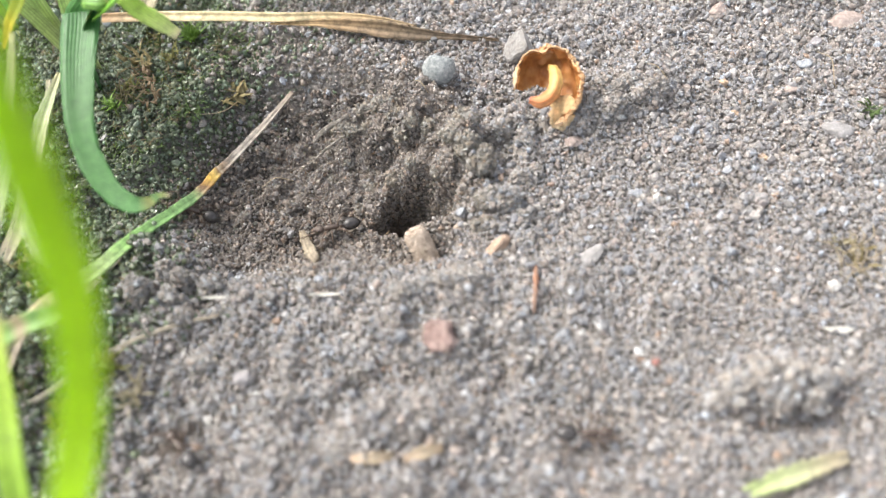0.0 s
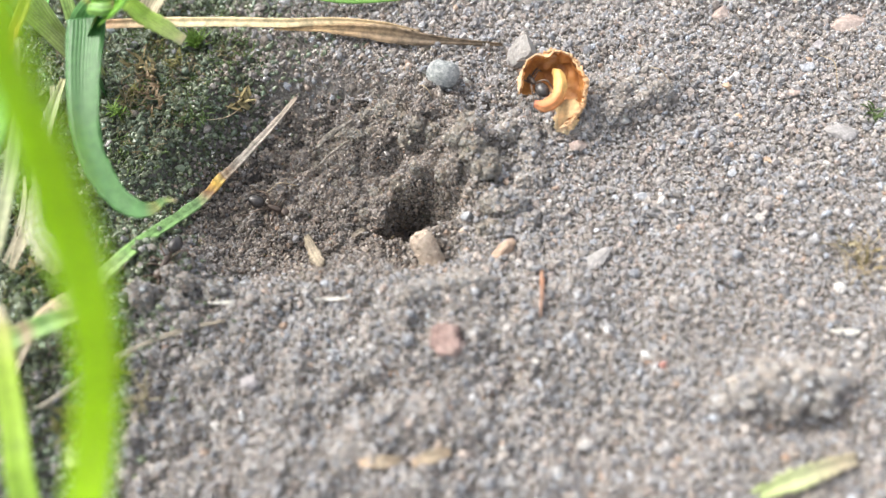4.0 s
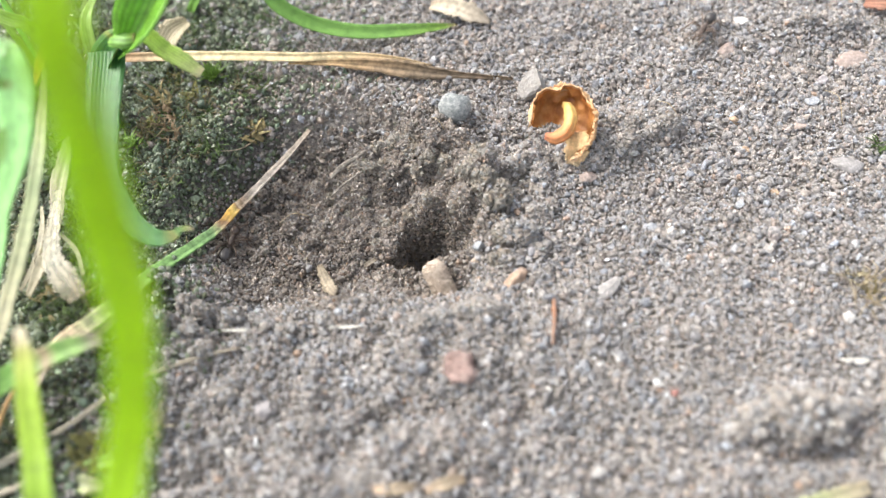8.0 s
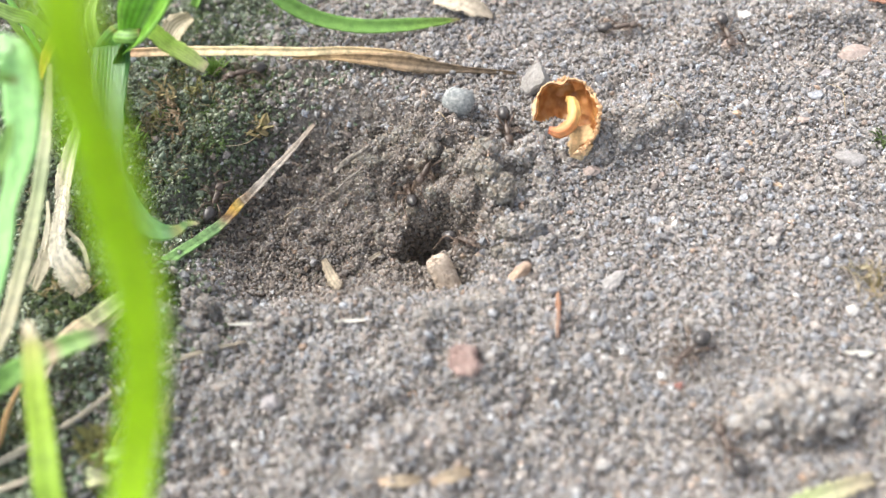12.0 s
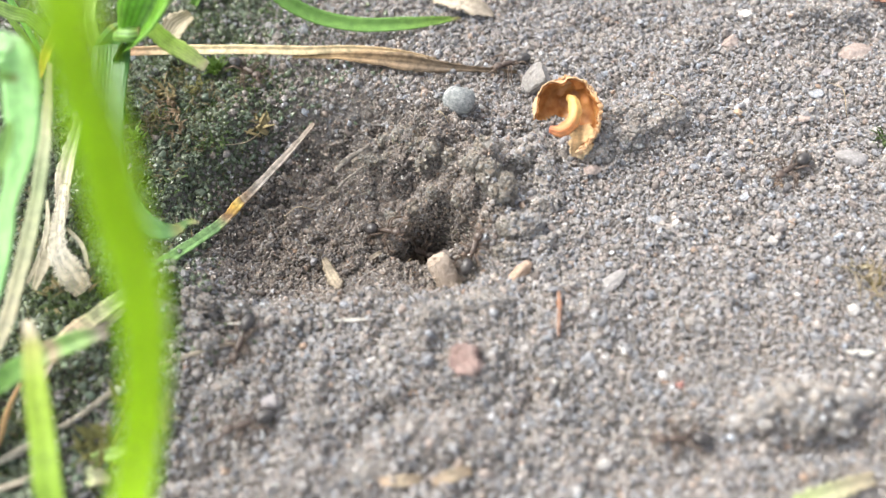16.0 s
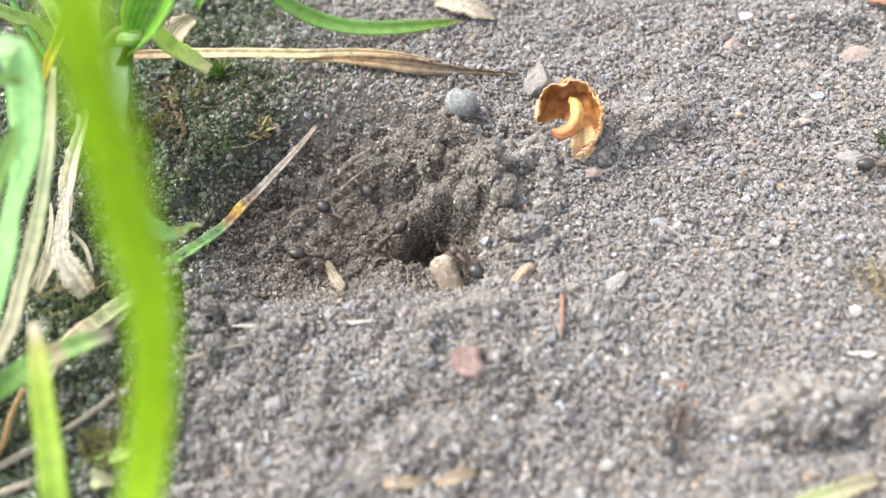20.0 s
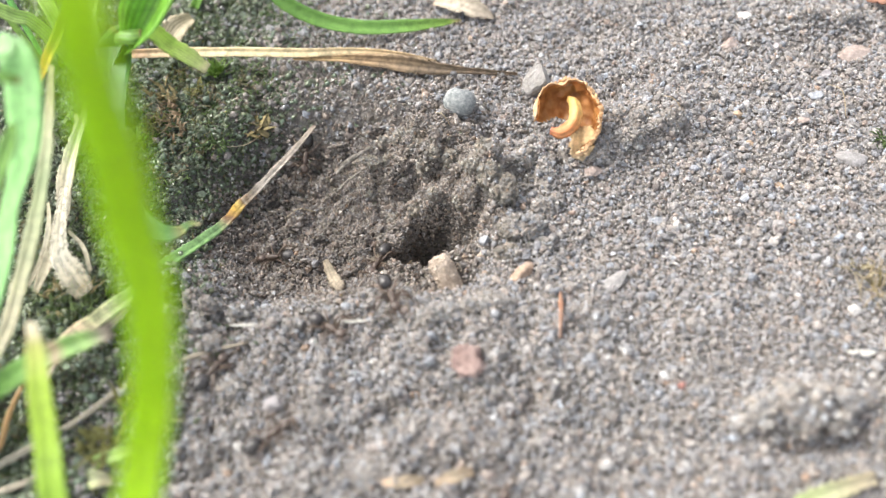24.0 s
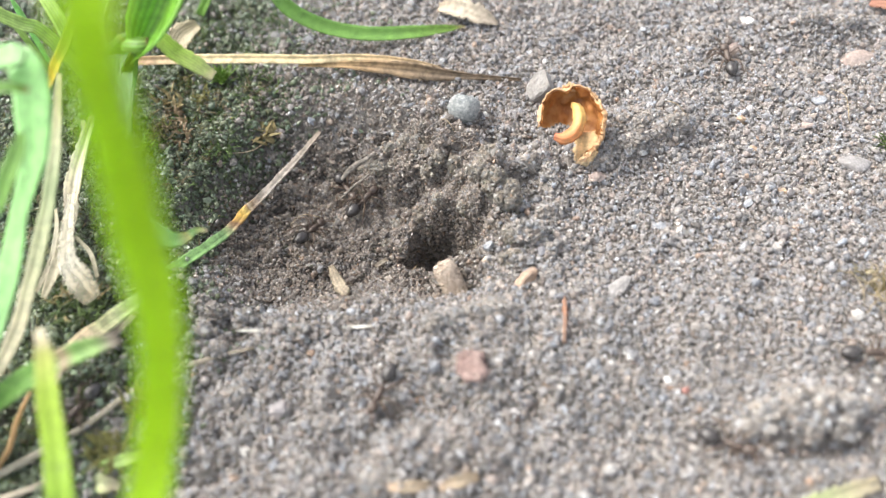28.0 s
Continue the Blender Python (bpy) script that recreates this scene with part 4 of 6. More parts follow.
def stone(name, label, mat_, x, y, size, rough=0.1, cuts=3, seed=1, turn=(0, 0, 0), sink=0.25, detail=3, category="stone", z=None):
    if size[0] < 2.4:
        size, cuts, rough, sink = [v * 0.85 for v in size], cuts + 5, rough + 0.1, sink + 0.08
    ob = part(name, lump_mesh(size, rough, 1.1, detail, seed, cuts, turn), mat_, smooth=cuts < 5)
    ob.location = (x * MM, y * MM, (float(height(x, y)) if z is None else z) * MM + size[2] * MM * (0.5 - sink))
    return tagged(ob, label, category)


def build_stones():
    stone("pebble", "rounded blue grey pebble on sandy soil", MAT_PEBBLE, 2.1, 12.5, (2.45, 2.4, 2.6), 0.08, 2, 5, sink=0.2, detail=4)
    stone("quartz_grain", "milky grey violet quartz chip beside the husk", MAT_CHIPST, 8.45, 14.3, (2.8, 2.4, 4.3), 0.10, 8, 9, (5, 10, 20), sink=0.3)
    stone("stone", "blue grey stone in the wall of the pit", MAT_BLUEST, 2.9, 0.3, (1.0, 0.9, 1.9), 0.12, 3, 13, (0, 8, 10), sink=0.3)
    stone("stone", "small pale translucent stone beside the pebble", MAT_WHITE, 3.7, 12.7, (0.95, 0.8, 0.8), 0.1, 3, 12)
    stone("stone", "dull red and pink stone on the spoil heap", MAT_RED, 0.9, -10.1, (2.55, 1.95, 2.0), 0.4, 6, 8, (0, 25, -30), sink=0.48, detail=4)
    stone("stone", "upright white stone in the sand", MAT_WHITE, 16.7, 0.2, (0.9, 0.8, 1.4), 0.12, 3, 15, (0, -12, 0), sink=0.25)
    stone("stone", "white stone caught in rootlets", MAT_WHITE, 26.6, -7.5, (1.1, 1.0, 1.0), 0.12, 2, 16)
    stone("stone", "tiny white stone on the sand", MAT_WHITE, 6.3, -11.6, (0.6, 0.55, 0.55), 0.1, 2, 17, sink=0.1)
    stone("stone", "small white stone on the sand", MAT_WHITE, -13.6, -13.7, (0.75, 0.7, 1.0), 0.1, 2, 18, sink=0.1)
    stone("stone", "tiny white stone on the sand", MAT_WHITE, 3.1, -16.0, (0.55, 0.5, 0.5), 0.1, 2, 19, sink=0.1)
    stone("stone", "small white stone on the sand", MAT_WHITE, 26.7, 20.8, (1.5, 1.0, 0.9), 0.12, 3, 20)
    stone("stone", "small white stone on the sand", MAT_WHITE, 8.6, -16.6, (1.1, 0.9, 0.8), 0.12, 3, 21)
    stone("stone", "tiny white stone on the sand", MAT_WHITE, -14.7, -12.5, (0.5, 0.5, 0.5), 0.1, 2, 22, sink=0.1)
    stone("stone", "small white stone on the sand", MAT_WHITE, 28.8, 2.4, (0.85, 0.7, 0.7), 0.1, 3, 23)
    stone("stone", "flat grey flake of stone", MAT_GREYST, 11.1, -4.3, (2.8, 1.2, 0.8), 0.05, 10, 24, (10, -12, 28), sink=0.15)
    stone("stone", "tan stone half sunk in sand", MAT_TANST, 23.5, 10.4, (1.3, 1.1, 1.0), 0.14, 4, 25)
    stone("stone", "flat pinkish stone on the sand", MAT_PINK, 24.7, 17.8, (2.0, 1.7, 0.9), 0.14, 4, 26)
    stone("stone", "large flat pinkish stone half buried", MAT_PINK, 34.4, 16.1, (3.2, 2.0, 1.2), 0.18, 4, 27, sink=0.4)
    stone("stone", "flat grey brown stone half buried", MAT_GREYST, 30.3, 4.9, (2.7, 1.6, 1.0), 0.14, 4, 28, sink=0.4)
    stone("stone", "blue grey stone in the sand", MAT_BLUEST, 30.0, 11.5, (1.8, 1.3, 1.1), 0.16, 4, 29)
    stone("stone", "blue grey stone in the sand", MAT_BLUEST, 15.3, 1.1, (1.4, 1.0, 0.8), 0.14, 4, 30)
    stone("stone", "grey stone half sunk in sand", MAT_GREYST, 23.6, -0.3, (2.0, 1.4, 1.1), 0.14, 4, 31, sink=0.35)
    stone("stone", "orange tan stone on the sand", MAT_TANST, 23.6, 7.3, (0.9, 0.8, 0.7), 0.1, 3, 32)
    stone("stone", "tan stone half sunk in sand", MAT_TANST, 24.9, 3.5, (1.1, 0.9, 0.8), 0.1, 3, 33)
    stone("stone", "pale stone set in the sand", MAT_QUARTZ, 21.1, 7.0, (1.0, 0.9, 0.8), 0.12, 3, 34)
    stone("stone", "pinkish grey stone beside the rim", MAT_PINK, 11.5, 5.3, (1.8, 1.4, 1.2), 0.14, 3, 35)
    stone("stone", "pale stone set in the sand", MAT_QUARTZ, -11.5, -11.4, (1.6, 1.2, 1.1), 0.14, 4, 36)
    stone("crumb", "brick red crumb on the sand", MAT_REDDOT, -1.7, 23.0, (1.0, 0.8, 1.0), 0.15, 4, 37)
    stone("crumb", "brick red crumb on the sand", MAT_REDDOT, 14.1, -12.2, (0.75, 0.7, 0.6), 0.15, 3, 38, sink=0.1)
    stone("stone", "tan stone half sunk in sand", MAT_TANST, -0.6, 14.0, (0.8, 0.7, 0.6), 0.1, 3, 39)
    stone("stone", "pale stone set in the sand", MAT_QUARTZ, 28.5, 17.2, (1.0, 0.9, 0.8), 0.14, 3, 41)
    stone("stone", "tan pink stone on the sand", MAT_PINK, 28.2, 9.0, (1.4, 1.0, 0.9), 0.14, 3, 42)
    stone("stone", "pale stone set in the sand", MAT_QUARTZ, 31.5, 14.0, (1.3, 1.1, 0.9), 0.14, 3, 43)
    plug = tagged(holder("gritty_crumb", (0.05, -1.95, -2.9)), "pale tan gritty crumb standing at the nest entrance", "crumb")
    core = part("core", lump_mesh((1.7, 1.6, 3.0), 0.10, 1.5, 4, 51, 0, barrel=True), MAT_PLUG, plug)
    lean = pose(0, 0.5 * MM, 1.3 * MM, -34, -26, 0)
    core.matrix_basis = lean
    rs = np.random.RandomState(3)
    d = rs.randn(700, 3)
    d /= np.linalg.norm(d, axis=1, keepdims=True)
    d /= (np.hypot(d[:, 0], d[:, 1]) ** 5 + np.abs(d[:, 2]) ** 5)[:, None] ** 0.2
    crust = grain_cloud("grain_crust", d * np.array([0.84, 0.79, 1.5]) * (1 + 0.03 * rs.randn(700, 1)), np.clip(np.exp(rs.randn(700) * 0.35) * 0.12, 0.06, 0.26), MAT_PLUG, 9)
    crust.parent, crust.matrix_basis = plug, lean
    crust["kind"] = "stuff"
    stone("gritty_crumb", "small tan crumb beside the entrance", MAT_PLUG, 2.6, -0.5, (0.9, 0.8, 0.7), 0.15, 3, 45, category="crumb")


build_stones()


# ---- husk ----
# how far the husk's skin reaches up from its bottom (radians), by the angle round it: open on one side
RIM = ((0, 40, 90, 130, 160, 182, 200, 240, 268, 285, 310, 335, 360), (1.58, 1.62, 1.78, 1.95, 1.9, 1.75, 1.6, 1.3, 1.1, 1.25, 1.55, 1.6, 1.58))


def build_husk():
    """A torn orange seed husk: a thin rough bowl on its side, with a curled inner strip."""
    root = tagged(holder("seed_husk", (9.75, 8.75, 0.7)), "torn orange seed husk lying open on the soil", "seed husk")
    m, nt, bsdf = material("rough outside of husk")
    n = noise_fac(nt, 900.0, 5.0, rough=0.7)
    col = ramp(nt, n, [(0.3, (0.40, 0.20, 0.09)), (0.5, (0.56, 0.35, 0.18)), (0.7, (0.62, 0.48, 0.33))])
    nt.links.new(col, bsdf.inputs["Base Color"])
    bsdf.inputs["Roughness"].default_value = 0.75
    bump(nt, bsdf, n, 0.8, 0.0002)
    m2, nt2, b2 = material("orange inside of husk")
    n2 = noise_fac(nt2, 700.0, 5.0)
    col2 = ramp(nt2, n2, [(0.3, (0.30, 0.11, 0.035)), (0.45, (0.46, 0.19, 0.055)), (0.58, (0.56, 0.27, 0.085)), (0.74, (0.58, 0.38, 0.2))])
    nt2.links.new(col2, b2.inputs["Base Color"])
    b2.inputs["Roughness"].default_value = 0.45
    tr = nt2.nodes.new("ShaderNodeBsdfTranslucent")
    nt2.links.new(col2, tr.inputs["Color"])
    ms = nt2.nodes.new("ShaderNodeMixShader")
    ms.inputs[0].default_value = 0.4
    nt2.links.new(b2.outputs[0], ms.inputs[1])
    nt2.links.new(tr.outputs[0], ms.inputs[2])
    nt2.links.new(ms.outputs[0], nt2.nodes["Material Output"].inputs["Surface"])

    def bowl(scale, push, flip, seed):
        bm = bmesh.new()
        rings, segs = 22, 72
        rows = []
        for i in range(rings + 1):
            row = []
            for j in range(segs):
                a = 2 * math.pi * j / segs
                rim = float(np.interp(math.degrees(a), RIM[0], RIM[1])) + 0.07 * noise.noise(Vector((a * 4, 0.5, 0))) * (a < 6.1) + 0.07 * noise.noise(Vector((a * 11, 7.5, 0))) * (a < 6.1)
                th = rim * i / rings
                r = math.sin(min(th, 2.2))
                p = Vector((r * math.cos(a), r * math.sin(a), -math.cos(th)))
                p *= scale * (1 + push * 1.6 * noise.fractal(p * 2.3 + Vector((seed, 0, 0)), 0.8, 2.0, 4))
                row.append(bm.verts.new((p.x * 2.5 * MM, p.y * 3.0 * MM, p.z * 1.9 * MM)))
            rows.append(row)
        for r0, r1 in zip(rows, rows[1:]):
            for j in range(segs):
                q = (r0[j], r0[(j + 1) % segs], r1[(j + 1) % segs], r1[j])
                c = sum((v.co for v in q), Vector()) / (4 * MM)
                # one side is torn away
                if c.x < 0.5 + 0.25 * math.sin(3 * c.y) and 0.93 * c.y + 0.36 * c.z < 0.12 + 0.12 * math.sin(4 * c.x):
                    continue
                bm.faces.new(reversed(q) if flip else q)
        bmesh.ops.delete(bm, geom=[v for v in bm.verts if not v.link_faces], context="VERTS")
        bmesh.ops.remove_doubles(bm, verts=bm.verts, dist=1e-6)
        bm.normal_update()
        return bm
    tilt = pose(0, 0, 2.1 * MM, 20, -16, -12)
    shell = part("shell", bowl(1.0, 0.10, False, 3), m, root, "rough tan outer skin")
    shell.matrix_basis = tilt
    sol = shell.modifiers.new("skin", "SOLIDIFY")
    sol.thickness = 0.00008
    lining = part("lining", bowl(0.925, 0.10, True, 3), m2, root, "orange inner skin")
    lining.matrix_basis = tilt
    rs = np.random.RandomState(8)
    a = rs.uniform(-1.3, 2.9, 500)
    th = rs.uniform(1.0, 1.72, 500)
    c = np.stack([np.sin(th) * np.cos(a) * 2.56, np.sin(th) * np.sin(a) * 3.06, -np.cos(th) * 1.95], 1)
    crust = grain_cloud("crust", c, np.clip(np.exp(rs.randn(500) * 0.4) * 0.16, 0.08, 0.4), m, 5)
    crust.parent, crust.matrix_basis = root, tilt
    crust["kind"] = "stuff"
    curl = part("inner_strip", blade_mesh([(0.35, 1.5, 2.6), (0.5, 0.8, 3.2), (0.62, -0.1, 3.2), (0.5, -0.8, 3.0), (0.05, -1.4, 2.7), (-0.7, -1.65, 2.5), (-1.4, -1.4, 2.5)], [0.5, 0.75, 0.95, 0.95, 1.0, 0.95, 0.5], fold=-0.3, ragged=0.2, thick=0.3, steps=24, seed=5),
                leaf_material("orange peel strip", [(0.0, (0.58, 0.34, 0.10)), (0.25, (0.78, 0.54, 0.18)), (0.45, (0.76, 0.46, 0.16)), (0.62, (0.68, 0.30, 0.11)), (0.9, (0.68, 0.31, 0.14)), (1.0, (0.50, 0.17, 0.10))], 3, 0.5, 0.3, 0.1), root, "curled yellow orange strip")
    part("torn_flap", blade_mesh([(1.0, -0.9, 2.0), (0.95, -1.6, 1.7), (0.75, -2.2, 1.1), (0.5, -2.6, 0.5)], [1.3, 1.7, 1.5, 0.9], fold=0.3, ragged=0.45, thick=0.16, steps=16, seed=6),
         leaf_material("pale yellow torn skin", [(0.0, (0.52, 0.32, 0.14)), (0.5, (0.66, 0.46, 0.24)), (1.0, (0.66, 0.52, 0.34))], 3, 0.6, 0.3, 0.08, (0.5, 1.2)), root, "pale yellow torn flap")
    return root


build_husk()


# ---- litter ----
MAT_CHIP = stone_material("orange tan woody chip", [(0.3, (0.30, 0.20, 0.14)), (0.5, (0.40, 0.28, 0.20)), (0.7, (0.46, 0.37, 0.30))], 1100, 0.7, 0.0002)
MAT_TWIG = stone_material("grey weathered wood", [(0.3, (0.07, 0.06, 0.05)), (0.5, (0.20, 0.175, 0.145)), (0.66, (0.44, 0.40, 0.34))], 1500, 0.8, 0.0002)


MAT_OLDCHIP = leaf_material("dull tan straw", [(0.0, (0.30, 0.24, 0.17)), (0.5, (0.38, 0.315, 0.235)), (1.0, (0.28, 0.23, 0.175))], 3, 0.75, 0.15, 0.1, (0.5, 1.2))
MAT_CREAM = leaf_material("cream tan straw", [(0.0, (0.50, 0.37, 0.27)), (0.5, (0.58, 0.46, 0.33)), (1.0, (0.50, 0.38, 0.26))], 3, 0.65, 0.25, 0.05)


def build_litter():
    def strip(name, label, mat_, pts, widths, cat, **kw):
        ob = part(name, blade_mesh(pts, widths, steps=14, **kw), mat_)
        return tagged(ob, label, cat)

    def on(x, y, up=0.25):
        return (x, y, float(height(x, y)) + up)

    def level(*spots):
        top = max(float(height(x, y)) for x, y in spots) + 0.3
        return [(x, y, top) for x, y in spots]
    strip("straw_chip", "tan straw chip lying at the pit's edge", MAT_OLDCHIP, [on(-8.9, 1.9, .6), on(-8.4, 0.6, .7), on(-7.9, -0.7, .6), on(-7.3, -2.1, .4)], [0.5, 0.85, 0.9, 0.7], "straw", fold=0.1, thick=0.3, ragged=0.5, seed=31)
    strip("straw_chip", "small yellowish straw chip on soil", MAT_SCRAP, [on(-4.8, 2.9, .4), on(-5.6, 1.9, .4)], [0.3, 0.35], "straw", fold=0.25, seed=32)
    strip("straw_chip", "thin bleached straw chip on soil", MAT_BLEACH, level((-14.7, -5.3), (-13.2, -5.4), (-11.7, -5.5)), [0.06, 0.2, 0.22, 0.18, 0.05], "straw", fold=0.25, seed=33)
    strip("straw_chip", "short bleached chip on soil", MAT_BLEACH, level((-7.6, -5.7), (-6.4, -5.75), (-5.3, -5.8)), [0.06, 0.22, 0.24, 0.2, 0.05], "straw", fold=0.25, seed=34)
    strip("straw_chip", "tan straw chip on the spoil heap", MAT_CREAM, [on(-4.6, -17.3, .4), on(-3.4, -17.4, .4), on(-2.2, -17.2, .3)], [0.4, 0.75, 0.5], "straw", fold=0.2, ragged=0.3, seed=35)
    strip("straw_chip", "tan straw chip on the spoil heap", MAT_CREAM, [on(-1.6, -17.5, .4), on(-0.5, -17.2, .5), on(0.7, -16.8, .3)], [0.4, 0.8, 0.5], "straw", fold=0.2, ragged=0.3, seed=36)
    stone("woody_chip", "orange tan woody chip beside the entrance", MAT_CHIP, 5.2, -2.9, (2.6, 1.0, 0.9), 0.25, 3, 37, (0, -12, 40), sink=0.2, category="wood chip")
    strip("straw_chip", "pale chip on the sand", MAT_BLEACH, [on(25.0, -10.6, .25), on(26.0, -10.8, .35), on(26.8, -10.8, .3)], [0.12, 0.38, 0.42, 0.2], "straw", fold=0.2, seed=38)
    tagged(part("rootlet", tube_mesh([on(7.5, -5.0, .35), on(7.35, -6.0, .5), on(7.2, -7.0, .5), on(6.95, -8.6, .35)], [0.07, 0.17, 0.14, 0.07], wobble=0.8, seed=4), MAT_ROOT), "reddish orange rootlet on the sand", "rootlet")
    tagged(part("twig", tube_mesh([(-7.9, 8.9, -1.8), (-7.2, 9.5, -1.4), (-6.2, 10.1, -1.2), (-5.1, 10.8, -1.1)], [0.12, 0.24, 0.2, 0.08], flat=0.7, wobble=0.3, seed=5), MAT_TWIG), "short grey weathered twig above the pit", "twig")
    tagged(part("twig", tube_mesh([(-8.1, 7.6, -2.6), (-6.9, 8.4, -2.0), (-5.4, 9.0, -1.3)], [0.06, 0.11, 0.05], flat=0.7, wobble=0.3, seed=6), MAT_TWIG), "thin brown twig above the pit", "twig")
    for n, pts in enumerate([[on(31.2, 12.6, .5), on(31.7, 11.2, .9), on(31.4, 9.0, .4)], [on(0.2, 11.6, .4), on(0.7, 10.8, .5), on(1.2, 10.2, .3)], [on(17.2, 11.6, .3), on(18.2, 10.8, .5), on(18.9, 9.8, .3)],
                             [on(-12.4, 7.0, .4), on(-11.2, 7.4, .5), on(-9.9, 7.6, .4)], [on(-16.8, 11.6, .3), on(-15.0, 12.2, .8), on(-13.6, 13.6, .6)],
                             [on(-4.6, 2.0, .3), on(-3.6, 2.4, .7), on(-2.6, 2.2, 1.6)], [on(-4.2, 1.2, .3), on(-3.2, 1.5, .6), on(-2.4, 1.2, .9)], [on(-3.4, 0.9, .2), on(-2.9, 1.9, .9), on(-2.2, 2.6, 2.4)]]):
        tagged(part("root_hair", tube_mesh(pts, [0.03, 0.04, 0.025], steps=12, sides=6), MAT_HAIR), "fine pale root hair on the soil", "root hair")
    tuft = tagged(holder("root_tuft", (28.5, -6.0, 0)), "tangle of fine tan rootlets", "rootlet")
    rnd = random.Random(7)
    for n in range(16):
        a = rnd.uniform(0, 6.28)
        l = rnd.uniform(1.2, 3.0)
        x0, y0 = rnd.uniform(-1.2, 1.2), rnd.uniform(-1.2, 1.2)
        pts = [(x0, y0, rnd.uniform(-0.3, .2)), (x0 + math.cos(a) * l * .5, y0 + math.sin(a) * l * .5, rnd.uniform(.4, 1.1)), (x0 + math.cos(a + .4) * l, y0 + math.sin(a + .4) * l, rnd.uniform(-.2, .4))]
        part("rootlet", tube_mesh(pts, [0.045, 0.05, 0.03], steps=10, sides=5), MAT_TANROOT, tuft)


build_litter()


# ---- clods, moss and larger grains ----
MAT_CLOD = grain_material("dry caked soil grains", tone=1.3, tint=(1.0, 0.985, 0.95))
# tan clods by the pit, toned down to hold the wall's shade
MAT_CLOD_TAN_SHADED = grain_material("tan caked soil grains with shade in the tone", tone=1.0, tint=(1.03, 0.98, 0.86))


def build_clods():
    """Caked crumbs of soil: a cluster of round lumps on a core, all of them covered in grains."""
    beside_pit = [(3.6, 6.9, 2.0, 2.2, 2.4), (3.8, 4.8, 2.0, 2.2, 2.4), (4.6, 3.2, 1.9, 1.5, 1.9), (6.7, 6.7, 2.0, 1.4, 1.8), (11.4, 6.6, 2.0, 1.6, 1.5), (5.4, 0.7, 2.6, 1.9, 2.0), (2.6, -6.1, 2.8, 1.9, 1.7), (-1.3, -6.6, 2.0, 1.3, 1.2), (4.6, -0.9, 1.6, 1.2, 1.3), (7.4, 2.6, 1.7, 1.3, 1.2), (12.4, 7.4, 1.8, 1.3, 1.4), (-2.2, 10.8, 2.4, 1.4, 1.1), (-4.9, 10.0, 1.8, 1.2, 0.9), (8.4, 7.0, 1.3, 1.1, 0.9), (1.9, 1.5, 1.6, 1.3, 1.5)]
    by_grass = [(-16.4, -3.8, 2.8, 2.2, 4.4), (-18.9, -4.4, 2.6, 2.1, 3.8), (-14.3, -4.2, 2.1, 1.8, 3.0), (-17.4, -2.5, 2.0, 1.5, 3.2), (-5.2, -16.6, 2.6, 1.7, 1.2), (-14.4, -9.8, 2.2, 1.6, 1.0), (-8.6, -12.6, 1.7, 1.3, 0.8)]
    on_sand = [(18.5, -14.4, 2.2, 1.8, 2.2), (19.9, -14.1, 2.5, 2.2, 3.0), (21.4, -14.2, 2.7, 2.2, 3.4), (23.0, -14.6, 2.5, 2.0, 2.8), (20.9, -15.3, 2.0, 1.8, 3.0), (22.7, -15.4, 1.8, 1.6, 2.6), (24.6, -14.1, 1.6, 1.2, 1.2), (17.2, -14.9, 1.5, 1.2, 1.0), (17.8, 8.9, 2.4, 1.6, 2.2), (14.6, 7.5, 2.6, 1.7, 2.7), (12.9, 8.4, 2.0, 1.5, 1.9), (16.3, 9.6, 2.0, 1.4, 1.8), (31.5, 19.6, 3.0, 1.2, 1.1), (34.5, 19.4, 2.6, 1.2, 1.2)]
    spots = beside_pit + by_grass + on_sand
    crumbs = [(2.6, 5.8, 1.6), (3.9, 7.0, 1.7), (4.8, 4.1, 1.8), (6.2, 4.7, 1.6), (7.9, 5.7, 1.4), (8.4, 3.1, 1.5), (4.7, 0.6, 1.6), (6.4, 0.7, 1.8), (7.2, -0.6, 1.4), (4.9, -1.3, 1.4), (2.6, -5.0, 1.8), (1.3, -6.0, 1.4), (3.7, -5.7, 1.6), (0.1, -6.3, 1.4), (-7.9, -5.0, 1.4), (-10.5, -5.6, 1.4), (-15.9, -3.2, 1.6), (-16.9, -5.1, 1.8), (-19.6, -3.7, 1.6), (-15.9, -6.5, 1.4), (-4.2, 11.3, 1.3), (-2.7, 10.7, 1.2), (-1.5, 9.9, 1.5), (-0.2, 8.6, 1.3), (1.0, 8.2, 1.5), (-6.2, 11.4, 1.1), (-3.6, 9.8, 1.0), (-1.1, 8.4, 1.1), (-3.8, 6.2, 1.0), (-1.9, 5.9, 1.0), (-0.3, 5.7, 1.2), (1.4, 4.8, 1.1), (2.3, 1.7, 1.2), (-4.6, 4.4, 0.9), (-8.2, 9.1, 0.9), (-6.9, 7.5, 0.8), (-5.5, 8.5, 0.9), (15.2, 9.3, 1.4), (16.6, 8.5, 1.4), (14.0, 10.0, 1.4)]
    spots += [(x, y, s, s * 0.85, s * 0.95) for x, y, s in crumbs]
    rs = np.random.RandomState(31)
    for n, (cx, cy, sx, sy, sz) in enumerate(spots):
        base = float(height(cx, cy))
        root = tagged(holder("soil_clod", (cx, cy, base)), "small fluffy crumb of grey brown soil" if sx < 1.95 else "caked crumbly clod of grey brown soil", "clod", group="clods of soil")
        part("core", lump_mesh((sx * 0.72, sy * 0.72, sz * 0.95), 0.4, 1.4, 3, 60 + n), MAT_SOIL, root)
